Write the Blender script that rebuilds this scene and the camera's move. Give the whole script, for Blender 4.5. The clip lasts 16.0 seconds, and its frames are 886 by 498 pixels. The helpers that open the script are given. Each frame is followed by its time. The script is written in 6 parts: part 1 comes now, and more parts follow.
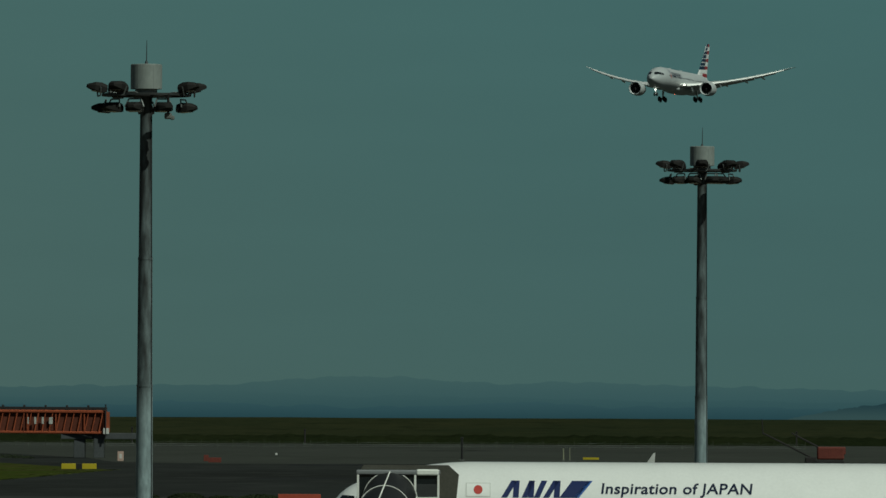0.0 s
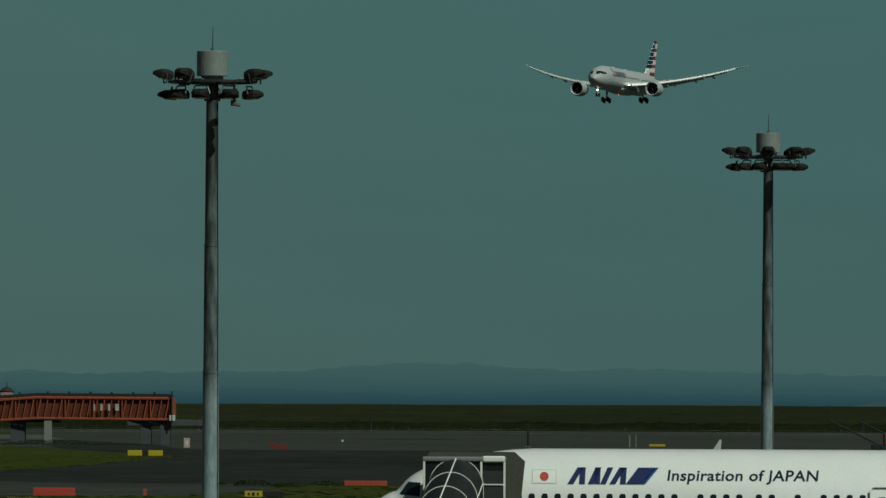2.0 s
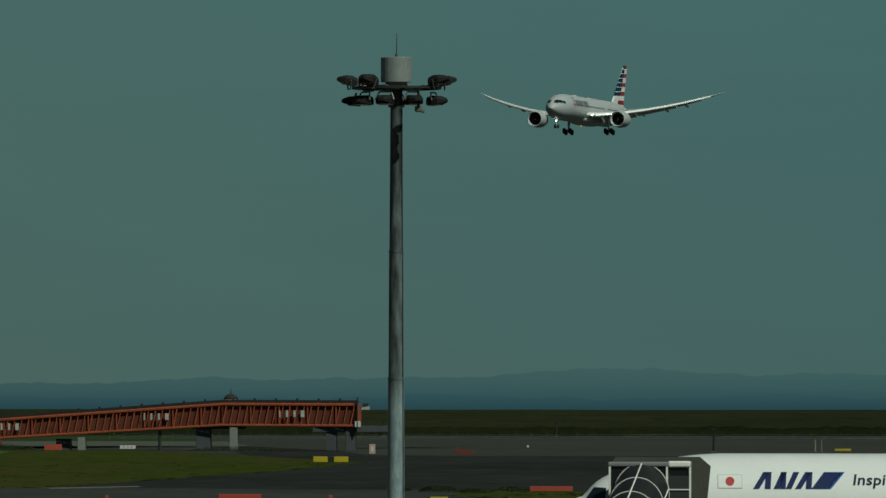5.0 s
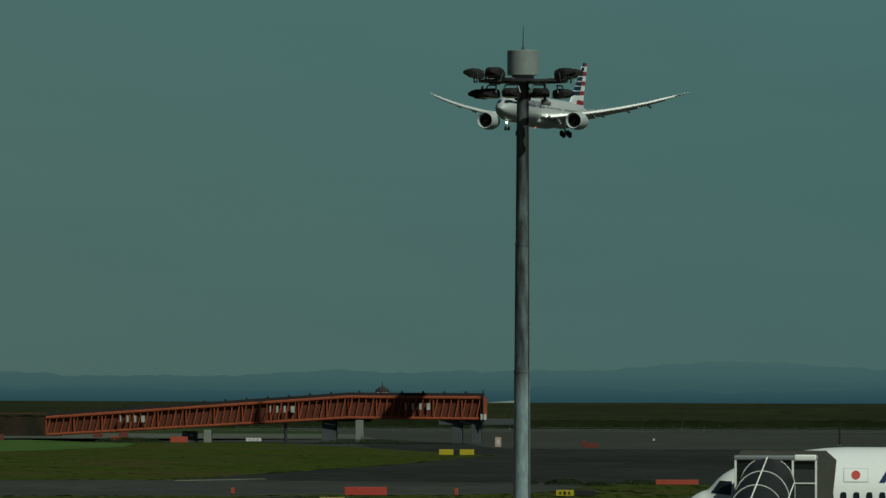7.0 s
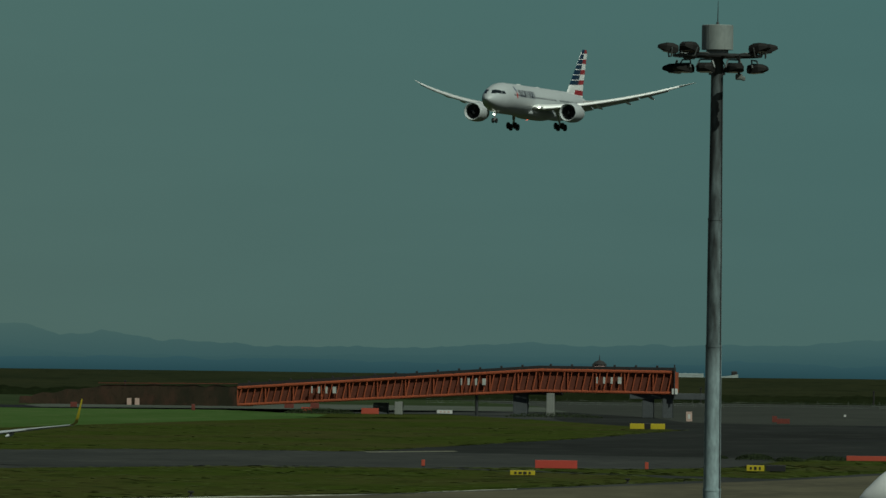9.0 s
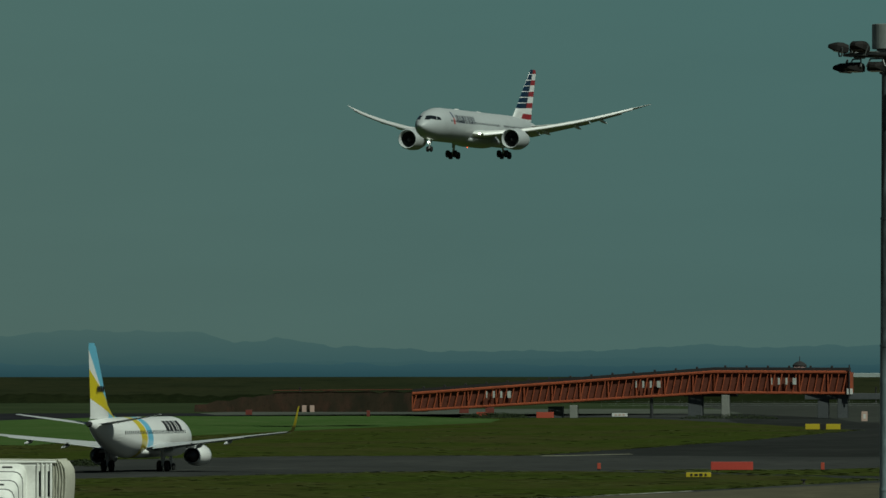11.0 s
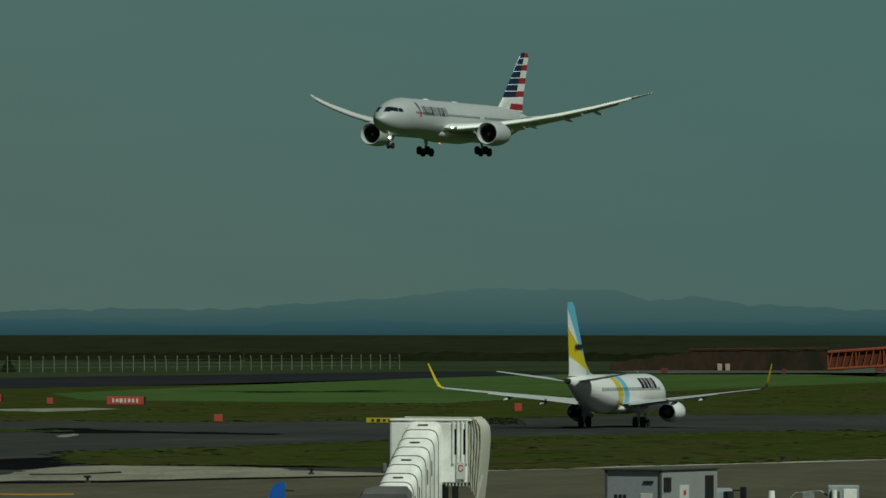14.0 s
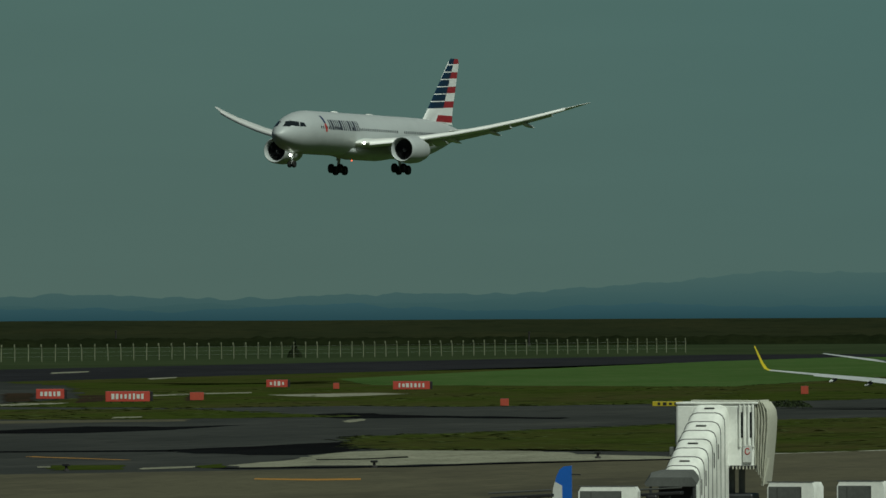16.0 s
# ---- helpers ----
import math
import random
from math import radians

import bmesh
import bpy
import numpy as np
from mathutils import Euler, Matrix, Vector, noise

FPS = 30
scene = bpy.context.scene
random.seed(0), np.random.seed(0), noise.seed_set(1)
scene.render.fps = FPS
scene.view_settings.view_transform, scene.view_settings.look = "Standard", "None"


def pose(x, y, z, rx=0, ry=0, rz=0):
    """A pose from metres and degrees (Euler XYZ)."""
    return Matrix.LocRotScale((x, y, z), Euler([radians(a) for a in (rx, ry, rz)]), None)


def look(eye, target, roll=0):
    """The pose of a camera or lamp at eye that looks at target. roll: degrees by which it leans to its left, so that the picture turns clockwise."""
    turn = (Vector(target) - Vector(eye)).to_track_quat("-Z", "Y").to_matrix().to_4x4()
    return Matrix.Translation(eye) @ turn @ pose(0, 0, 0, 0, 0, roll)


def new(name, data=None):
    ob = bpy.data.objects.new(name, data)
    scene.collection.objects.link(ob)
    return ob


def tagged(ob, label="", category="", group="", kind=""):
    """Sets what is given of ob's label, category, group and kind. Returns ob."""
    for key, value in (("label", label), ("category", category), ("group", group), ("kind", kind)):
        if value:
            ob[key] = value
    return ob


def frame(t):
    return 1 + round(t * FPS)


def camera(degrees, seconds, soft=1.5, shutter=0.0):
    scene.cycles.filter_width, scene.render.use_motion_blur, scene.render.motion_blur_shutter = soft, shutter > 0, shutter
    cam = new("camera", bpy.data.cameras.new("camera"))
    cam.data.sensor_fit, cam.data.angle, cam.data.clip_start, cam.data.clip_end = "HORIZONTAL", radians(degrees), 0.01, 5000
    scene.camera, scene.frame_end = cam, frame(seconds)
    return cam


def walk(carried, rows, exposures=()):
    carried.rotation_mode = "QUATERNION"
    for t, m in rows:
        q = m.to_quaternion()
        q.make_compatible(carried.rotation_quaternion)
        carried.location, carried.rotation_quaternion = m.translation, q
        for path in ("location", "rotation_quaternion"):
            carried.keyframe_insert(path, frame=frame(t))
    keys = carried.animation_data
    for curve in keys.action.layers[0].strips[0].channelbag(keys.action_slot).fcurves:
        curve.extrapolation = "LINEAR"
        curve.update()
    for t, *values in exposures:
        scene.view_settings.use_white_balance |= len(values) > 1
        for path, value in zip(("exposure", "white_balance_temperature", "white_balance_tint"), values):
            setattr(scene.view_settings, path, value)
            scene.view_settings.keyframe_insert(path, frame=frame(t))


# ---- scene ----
EYE = Vector((0.0, 0.0, 9.3))


def bearing(az, el, dist):
    """A place at that bearing (degrees right of north), elevation and distance north of the eye."""
    return Vector((dist * math.tan(radians(az)), dist, EYE.z + dist * math.tan(radians(el)) / math.cos(radians(az))))


# ---- camera: long lens on an observation deck, panned by hand ----
cam = camera(6.0, 16.0, soft=1.5)
PAN = [  # seconds, pan to the right, tilt up, lean
    (0.0, 0.0, 1.1459, 0.278), (0.5, -0.1375, 1.1443, 0.603), (1.0, -0.1898, 1.1554, 0.552), (1.5, -0.3371, 1.0342, 0.285),
    (2.0, -0.4476, 1.0539, 0.278), (2.5, -0.618, 1.0821, 0.428), (3.0, -0.8918, 1.0241, 0.22), (3.5, -1.036, 1.0631, 0.524),
    (4.0, -1.2342, 1.134, 0.255), (4.2, -1.3493, 1.1318, 0.139), (6.3, -2.1768, 1.0169, 0.351), (6.5, -2.2456, 1.095, 0.335),
    (7.0, -2.5545, 1.0386, 0.188), (7.5, -2.8064, 0.9521, 0.437), (8.0, -3.2538, 0.9513, 0.473), (8.5, -3.6538, 0.8688, 0.438),
    (9.0, -3.8589, 0.8459, 0.743), (9.5, -4.149, 0.9469, 0.358), (9.7, -4.3095, 0.9418, 0.254), (11.8, -5.4127, 0.8335, 0.2),
    (12.0, -5.5172, 0.866, 0.326), (12.5, -6.1246, 0.7061, 0.196), (13.0, -6.67, 0.651, 0.306), (13.5, -7.3073, 0.6557, 0.213),
    (14.0, -7.8466, 0.5841, 0.051), (14.5, -8.075, 0.5292, -0.227), (15.0, -8.4591, 0.5713, -0.336), (15.5, -9.1543, 0.5188, -0.366),
    (16.0, -9.7807, 0.4784, -0.25),
]
walk(cam, [(t, look(EYE, bearing(az, el, 1000.0), roll)) for t, az, el, roll in PAN], [(0, -0.02, 6500, -10), (4, 0.0, 6500, -10), (7, 0.12, 6500, -10), (16, 0.10, 6500, -10)])

# ---- daylight ----
SUN_WAY = Vector((0.44, -0.50, 0.745)).normalized()
sun = new("sun", bpy.data.lights.new("sun", "SUN"))
sun.data.energy, sun.data.angle, sun.data.color = 2.52, radians(0.6), (1.0, 0.985, 0.93)
sun.matrix_world = look((300, 300, 500), Vector((300, 300, 500)) - SUN_WAY)
world = bpy.data.worlds.new("sky")
scene.world = world
world.use_nodes = True
wn = world.node_tree
sky = wn.nodes.new("ShaderNodeTexSky")
sky.sky_type, sky.sun_disc = "NISHITA", False
sky.sun_elevation = math.asin(SUN_WAY.z)
sky.sun_rotation = math.atan2(SUN_WAY.x, SUN_WAY.y)
wn.links.new(sky.outputs[0], wn.nodes["Background"].inputs[0])
wn.nodes["Background"].inputs[1].default_value = 0.013


# ---- materials ----
def material(name, color, rough=0.6, metal=0.0, var=0.12, scale=3.0, fine=40.0, bump=0.0, coat=0.0, dirt=None, dirt_amount=0.35, stretch=(1, 1, 1), glow=None):
    m = bpy.data.materials.new(name)
    m.use_nodes = True
    nt = m.node_tree
    b = nt.nodes["Principled BSDF"]
    b.inputs["Roughness"].default_value, b.inputs["Metallic"].default_value = rough, metal
    b.inputs["Coat Weight"].default_value = coat
    if rough >= 0.6:
        b.inputs["Specular IOR Level"].default_value = 0.25
    tc = nt.nodes.new("ShaderNodeTexCoord")
    mp = nt.nodes.new("ShaderNodeMapping")
    mp.inputs["Scale"].default_value = stretch
    nt.links.new(tc.outputs["Object"], mp.inputs[0])
    big, small = nt.nodes.new("ShaderNodeTexNoise"), nt.nodes.new("ShaderNodeTexNoise")
    for n, s, d in ((big, scale, 4.0), (small, fine, 3.0)):
        n.inputs["Scale"].default_value, n.inputs["Detail"].default_value = s, d
        nt.links.new(mp.outputs[0], n.inputs["Vector"])
    add = nt.nodes.new("ShaderNodeMath")
    add.operation = "ADD"
    nt.links.new(big.outputs[0], add.inputs[0])
    nt.links.new(small.outputs[0], add.inputs[1])
    ramp = nt.nodes.new("ShaderNodeMapRange")
    ramp.inputs[1].default_value, ramp.inputs[2].default_value = 0.6, 1.4
    ramp.inputs[3].default_value, ramp.inputs[4].default_value = 1 - var, 1 + var
    nt.links.new(add.outputs[0], ramp.inputs[0])
    mul = nt.nodes.new("ShaderNodeVectorMath")
    mul.operation = "SCALE"
    mul.inputs[0].default_value = color
    nt.links.new(ramp.outputs[0], mul.inputs["Scale"])
    last = mul.outputs[0]
    if dirt:
        mix = nt.nodes.new("ShaderNodeMix")
        mix.data_type = "RGBA"
        mix.inputs[7].default_value = (*dirt, 1)
        edge = nt.nodes.new("ShaderNodeMapRange")
        edge.inputs[1].default_value, edge.inputs[2].default_value, edge.inputs[4].default_value = 0.48, 0.68, dirt_amount
        nt.links.new(big.outputs[0], edge.inputs[0])
        nt.links.new(edge.outputs[0], mix.inputs[0])
        nt.links.new(last, mix.inputs[6])
        last = mix.outputs[2]
    nt.links.new(last, b.inputs["Base Color"])
    if bump:
        bp = nt.nodes.new("ShaderNodeBump")
        bp.inputs["Strength"].default_value = bump
        nt.links.new(small.outputs[0], bp.inputs["Height"])
        nt.links.new(bp.outputs[0], b.inputs["Normal"])
    if glow:
        b.inputs["Emission Color"].default_value, b.inputs["Emission Strength"].default_value = (*glow[0], 1), glow[1]
    return m


def painted(m, rules):
    """Paint bands over a material in the part's own space: rules of (colour, axis weights, low, high), later ones on top."""
    nt = m.node_tree
    b = nt.nodes["Principled BSDF"]
    tc = nt.nodes.new("ShaderNodeTexCoord")
    for color, bands in rules:
        mask = None
        for way, low, high in bands:
            dot = nt.nodes.new("ShaderNodeVectorMath")
            dot.operation = "DOT_PRODUCT"
            dot.inputs[1].default_value = way
            nt.links.new(tc.outputs["Object"], dot.inputs[0])
            for op, edge in (("GREATER_THAN", low), ("LESS_THAN", high)):
                cmp = nt.nodes.new("ShaderNodeMath")
                cmp.operation = op
                cmp.inputs[1].default_value = edge
                nt.links.new(dot.outputs["Value"], cmp.inputs[0])
                if mask is None:
                    mask = cmp.outputs[0]
                else:
                    both = nt.nodes.new("ShaderNodeMath")
                    both.operation = "MULTIPLY"
                    nt.links.new(mask, both.inputs[0])
                    nt.links.new(cmp.outputs[0], both.inputs[1])
                    mask = both.outputs[0]
        mix = nt.nodes.new("ShaderNodeMix")
        mix.data_type = "RGBA"
        mix.inputs[7].default_value = (*color, 1)
        nt.links.new(mask, mix.inputs[0])
        nt.links.new(b.inputs["Base Color"].links[0].from_socket, mix.inputs[6])
        nt.links.new(mix.outputs[2], b.inputs["Base Color"])
    return m


def ground_mat(name, a, b_, c, scale, streak=(1, 1, 1), rough=0.95, fleck=None):
    """Tones laid over one another at three sizes; fleck is the finest."""
    m = bpy.data.materials.new(name)
    m.use_nodes = True
    nt = m.node_tree
    b = nt.nodes["Principled BSDF"]
    b.inputs["Roughness"].default_value = rough
    b.inputs["Specular IOR Level"].default_value = 0.0
    tc, mp = nt.nodes.new("ShaderNodeTexCoord"), nt.nodes.new("ShaderNodeMapping")
    mp.inputs["Scale"].default_value = streak
    nt.links.new(tc.outputs["Object"], mp.inputs[0])
    last = None
    layers = [(b_, scale, 0.42, 0.62), (c, scale * 5.3, 0.5, 0.75)]
    if fleck:
        layers.append((fleck, scale * 21, 0.52, 0.72))
    for col, s, lo, hi in layers:
        n, r = nt.nodes.new("ShaderNodeTexNoise"), nt.nodes.new("ShaderNodeMapRange")
        n.inputs["Scale"].default_value, n.inputs["Detail"].default_value, n.inputs["Roughness"].default_value = s, 6.0, 0.65
        r.inputs[1].default_value, r.inputs[2].default_value = lo, hi
        nt.links.new(mp.outputs[0], n.inputs["Vector"])
        nt.links.new(n.outputs[0], r.inputs[0])
        mix = nt.nodes.new("ShaderNodeMix")
        mix.data_type = "RGBA"
        mix.inputs[7].default_value = (*col, 1)
        if last is None:
            mix.inputs[6].default_value = (*a, 1)
        else:
            nt.links.new(last, mix.inputs[6])
        nt.links.new(r.outputs[0], mix.inputs[0])
        last = mix.outputs[2]
    nt.links.new(last, b.inputs["Base Color"])
    return m


def glowing(name, color, strength):
    m = bpy.data.materials.new(name)
    m.use_nodes = True
    b = m.node_tree.nodes["Principled BSDF"]
    b.inputs["Base Color"].default_value = (*[0.5 * v for v in color], 1)
    b.inputs["Emission Color"].default_value, b.inputs["Emission Strength"].default_value = (*color, 1), strength
    return m


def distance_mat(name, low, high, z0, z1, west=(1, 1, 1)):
    """A plain glowing backdrop with haze put into its colour, from low to high between two heights, and tinted towards
    the west.
    """
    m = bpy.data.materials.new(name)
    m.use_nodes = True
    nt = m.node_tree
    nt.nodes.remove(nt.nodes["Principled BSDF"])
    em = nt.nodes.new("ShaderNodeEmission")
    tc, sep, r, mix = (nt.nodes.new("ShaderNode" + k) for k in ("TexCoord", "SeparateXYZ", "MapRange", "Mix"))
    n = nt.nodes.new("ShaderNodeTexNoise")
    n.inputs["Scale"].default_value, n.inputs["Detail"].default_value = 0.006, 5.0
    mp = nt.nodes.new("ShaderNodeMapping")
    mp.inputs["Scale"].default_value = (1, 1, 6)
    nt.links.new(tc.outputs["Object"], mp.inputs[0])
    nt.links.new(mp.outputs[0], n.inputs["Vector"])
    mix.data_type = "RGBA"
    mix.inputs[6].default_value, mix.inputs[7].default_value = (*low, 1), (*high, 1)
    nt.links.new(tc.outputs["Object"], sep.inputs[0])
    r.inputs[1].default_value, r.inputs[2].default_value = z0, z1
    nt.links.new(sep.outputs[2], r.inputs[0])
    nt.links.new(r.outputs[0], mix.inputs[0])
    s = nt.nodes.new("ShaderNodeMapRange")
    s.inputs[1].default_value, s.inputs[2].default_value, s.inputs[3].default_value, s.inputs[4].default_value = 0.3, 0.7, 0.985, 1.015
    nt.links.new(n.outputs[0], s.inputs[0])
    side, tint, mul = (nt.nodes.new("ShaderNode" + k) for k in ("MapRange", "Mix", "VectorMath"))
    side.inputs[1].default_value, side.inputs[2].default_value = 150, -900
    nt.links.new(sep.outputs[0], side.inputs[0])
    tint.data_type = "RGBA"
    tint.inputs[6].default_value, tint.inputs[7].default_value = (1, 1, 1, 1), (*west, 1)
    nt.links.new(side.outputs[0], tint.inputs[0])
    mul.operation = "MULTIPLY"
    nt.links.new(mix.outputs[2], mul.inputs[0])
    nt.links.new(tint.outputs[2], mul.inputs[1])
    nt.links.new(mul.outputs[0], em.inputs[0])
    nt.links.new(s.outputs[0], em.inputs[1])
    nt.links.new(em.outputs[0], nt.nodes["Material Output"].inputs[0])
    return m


WHITE = (0.78, 0.79, 0.78)
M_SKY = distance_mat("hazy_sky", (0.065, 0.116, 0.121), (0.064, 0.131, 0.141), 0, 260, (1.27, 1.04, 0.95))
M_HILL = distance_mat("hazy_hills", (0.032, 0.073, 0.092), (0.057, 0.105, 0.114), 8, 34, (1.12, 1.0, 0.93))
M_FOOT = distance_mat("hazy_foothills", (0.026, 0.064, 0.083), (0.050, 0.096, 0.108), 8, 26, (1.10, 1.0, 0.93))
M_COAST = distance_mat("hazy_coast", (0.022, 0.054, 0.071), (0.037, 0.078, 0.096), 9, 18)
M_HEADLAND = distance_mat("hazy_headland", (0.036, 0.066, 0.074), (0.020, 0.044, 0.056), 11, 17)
M_ASPHALT = ground_mat("taxiway_asphalt", (0.047, 0.050, 0.048), (0.032, 0.035, 0.034), (0.064, 0.066, 0.062), 0.02, (1, 0.25, 1), fleck=(0.030, 0.032, 0.031))
M_DARK = ground_mat("new_asphalt", (0.024, 0.025, 0.029), (0.018, 0.019, 0.022), (0.034, 0.035, 0.038), 0.03, (1, 0.25, 1), fleck=(0.018, 0.019, 0.021))
M_TAXI = ground_mat("old_dark_asphalt", (0.028, 0.031, 0.030), (0.021, 0.023, 0.022), (0.039, 0.041, 0.039), 0.02, (1, 0.25, 1), fleck=(0.022, 0.023, 0.023))
M_APRON = ground_mat("apron_concrete", (0.098, 0.092, 0.064), (0.070, 0.066, 0.049), (0.120, 0.111, 0.076), 0.06, (1, 0.3, 1), fleck=(0.070, 0.066, 0.047))
M_PALE = ground_mat("pale_concrete", (0.25, 0.25, 0.19), (0.17, 0.17, 0.13), (0.31, 0.30, 0.235), 0.15, (1, 0.3, 1), fleck=(0.07, 0.07, 0.06))
M_KERB = ground_mat("whitish_kerb_concrete", (0.40, 0.40, 0.34), (0.28, 0.28, 0.24), (0.50, 0.49, 0.42), 0.3, (1, 0.3, 1))
M_GRASS = ground_mat("rough_grass", (0.036, 0.050, 0.010), (0.048, 0.047, 0.017), (0.012, 0.018, 0.005), 0.035, (1, 0.3, 1), fleck=(0.058, 0.076, 0.016))
M_GREEN = ground_mat("mown_green_grass", (0.056, 0.100, 0.030), (0.044, 0.082, 0.022), (0.070, 0.105, 0.038), 0.012, (1, 0.2, 1), fleck=(0.080, 0.110, 0.040))
M_DULL = ground_mat("dry_grass", (0.036, 0.050, 0.024), (0.028, 0.040, 0.019), (0.046, 0.060, 0.030), 0.01, (1, 0.3, 1))
M_BERM = ground_mat("sea_wall_grass", (0.021, 0.026, 0.013), (0.028, 0.031, 0.015), (0.012, 0.016, 0.008), 0.012, (1, 1, 12), fleck=(0.015, 0.020, 0.010))
M_SOIL = ground_mat("red_soil", (0.036, 0.026, 0.018), (0.020, 0.019, 0.013), (0.056, 0.030, 0.022), 0.06, (1, 1, 0.6), fleck=(0.018, 0.016, 0.011))
M_PLANE = material("white_aircraft_paint", WHITE, 0.32, 0, 0.05, 0.6, 8.0, coat=0.3)
M_SILVER = material("silver_grey_aircraft_paint", (0.41, 0.44, 0.45), 0.45, 0.0, 0.06, 0.6, 8.0)
M_WING = material("light_grey_wing_paint", (0.52, 0.54, 0.55), 0.4, 0, 0.1, 0.5, 6.0, dirt=(0.30, 0.31, 0.31))
M_METAL = material("bare_metal", (0.72, 0.73, 0.74), 0.28, 0.9, 0.06, 2.0, 30.0)
M_DARKMETAL = material("dark_metal", (0.05, 0.052, 0.055), 0.5, 0.5, 0.2, 2.0, 30.0)
M_TYRE = material("tyre_rubber", (0.018, 0.018, 0.018), 0.85, 0, 0.2, 3.0, 40.0)
M_GLASS = material("dark_window_glass", (0.012, 0.016, 0.018), 0.08, 0, 0.1, 1.0, 10.0, coat=0.5)
M_NAVY = material("navy_blue_paint", (0.007, 0.018, 0.090), 0.65, 0, 0.06, 1.0, 10.0)
M_BLUE = material("bright_blue_paint", (0.016, 0.085, 0.33), 0.35, 0, 0.06, 1.0, 10.0)
M_REDPAINT = material("red_paint", (0.42, 0.030, 0.022), 0.45, 0, 0.15, 1.0, 10.0)
M_YELLOW = material("yellow_paint", (0.44, 0.35, 0.020), 0.45, 0, 0.15, 1.0, 10.0)
M_BLACK = material("black_paint", (0.014, 0.014, 0.015), 0.5, 0, 0.2, 2.0, 20.0)
M_GREYTXT = material("slate_grey_paint", (0.030, 0.038, 0.055), 0.65, 0, 0.05, 1.0, 10.0)
M_STEEL = material("galvanised_steel", (0.30, 0.325, 0.32), 0.5, 0.2, 0.3, 2.0, 12.0, dirt=(0.07, 0.07, 0.065), dirt_amount=0.95, stretch=(1, 1, 0.35))
M_BARREL = material("grey_sheet_metal", (0.235, 0.265, 0.255), 0.5, 0.1, 0.16, 1.5, 12.0, dirt=(0.17, 0.17, 0.15), stretch=(1, 1, 0.4))
M_LAMP = material("brown_lamp_housing", (0.010, 0.0095, 0.009), 0.75, 0.0, 0.25, 3.0, 30.0)
M_LENS = material("floodlight_lens", (0.10, 0.09, 0.08), 0.15, 0, 0.2, 3.0, 30.0)
M_ORANGE = material("weathered_orange_paint", (0.31, 0.074, 0.032), 0.7, 0, 0.25, 0.15, 1.5, dirt=(0.15, 0.045, 0.026), dirt_amount=0.7)
M_DECK = material("dark_bridge_deck", (0.028, 0.026, 0.026), 0.8, 0, 0.25, 0.2, 2.0)
M_CONC = material("grey_pier_concrete", (0.16, 0.17, 0.16), 0.85, 0, 0.2, 0.3, 3.0, dirt=(0.08, 0.085, 0.085), dirt_amount=0.6)
M_BOARD = material("white_board", (0.55, 0.56, 0.54), 0.6, 0, 0.12, 0.8, 6.0)
M_SIGNRED = material("red_sign_face", (0.40, 0.050, 0.035), 0.5, 0, 0.15, 0.8, 6.0)
M_SIGNORANGE = material("orange_barrier", (0.37, 0.068, 0.042), 0.6, 0, 0.2, 0.5, 5.0)
M_BRIDGE = material("white_boarding_bridge_panel", (0.84, 0.85, 0.81), 0.5, 0, 0.1, 0.7, 7.0, dirt=(0.42, 0.43, 0.39), dirt_amount=0.5)
M_CREAM = material("cream_bellows_fabric", (0.50, 0.50, 0.42), 0.85, 0, 0.15, 1.0, 9.0, dirt=(0.34, 0.34, 0.28))
M_BELLOWS = material("grey_bellows_fabric", (0.075, 0.074, 0.062), 0.9, 0, 0.2, 1.0, 9.0)
M_CONTAINER = material("blue_grey_container_panel", (0.30, 0.33, 0.36), 0.55, 0.1, 0.12, 0.8, 8.0, dirt=(0.20, 0.22, 0.23))
M_LEAF = material("dark_green_leaves", (0.022, 0.033, 0.011), 0.8, 0, 0.35, 0.5, 4.0)
M_BLADE = material("grass_blades", (0.046, 0.060, 0.013), 0.9, 0, 0.4, 0.02, 0.7)
M_PINK = material("pale_pink_ship_paint", (0.30, 0.20, 0.19), 0.6, 0, 0.1, 0.1, 1.0)


# ---- builders ----
def mesh_from(bm, name, mats, smooth=None):
    me = bpy.data.meshes.new(name)
    bmesh.ops.recalc_face_normals(bm, faces=bm.faces)
    if smooth is not None:
        for e in bm.edges:
            if len(e.link_faces) == 2 and e.calc_face_angle(0) > radians(smooth):
                e.smooth = False
        for f in bm.faces:
            f.smooth = True
    bm.to_mesh(me)
    bm.free()
    for m in mats if isinstance(mats, (list, tuple)) else [mats]:
        me.materials.append(m)
    return me


def part(name, bm, mat, parent, label="", smooth=None, at=None):
    """One bmesh (or a mesh that is shared) as one mesh object under a thing or a part."""
    me = mesh_from(bm, name, mat, smooth) if isinstance(bm, bmesh.types.BMesh) else bm
    ob = new(name, me)
    ob.parent = parent
    if at is not None:
        ob.matrix_basis = at
    return tagged(ob, label)


def thing(name, m, label, category, group="", kind=""):
    ob = new(name)
    ob.matrix_basis = m
    return tagged(ob, label, category, group, kind)


def solid(name, bm, mat, label, category, m=None, group="", kind="", smooth=None):
    ob = new(name, mesh_from(bm, name, mat, smooth))
    if m is not None:
        ob.matrix_basis = m
    return tagged(ob, label, category, group, kind)


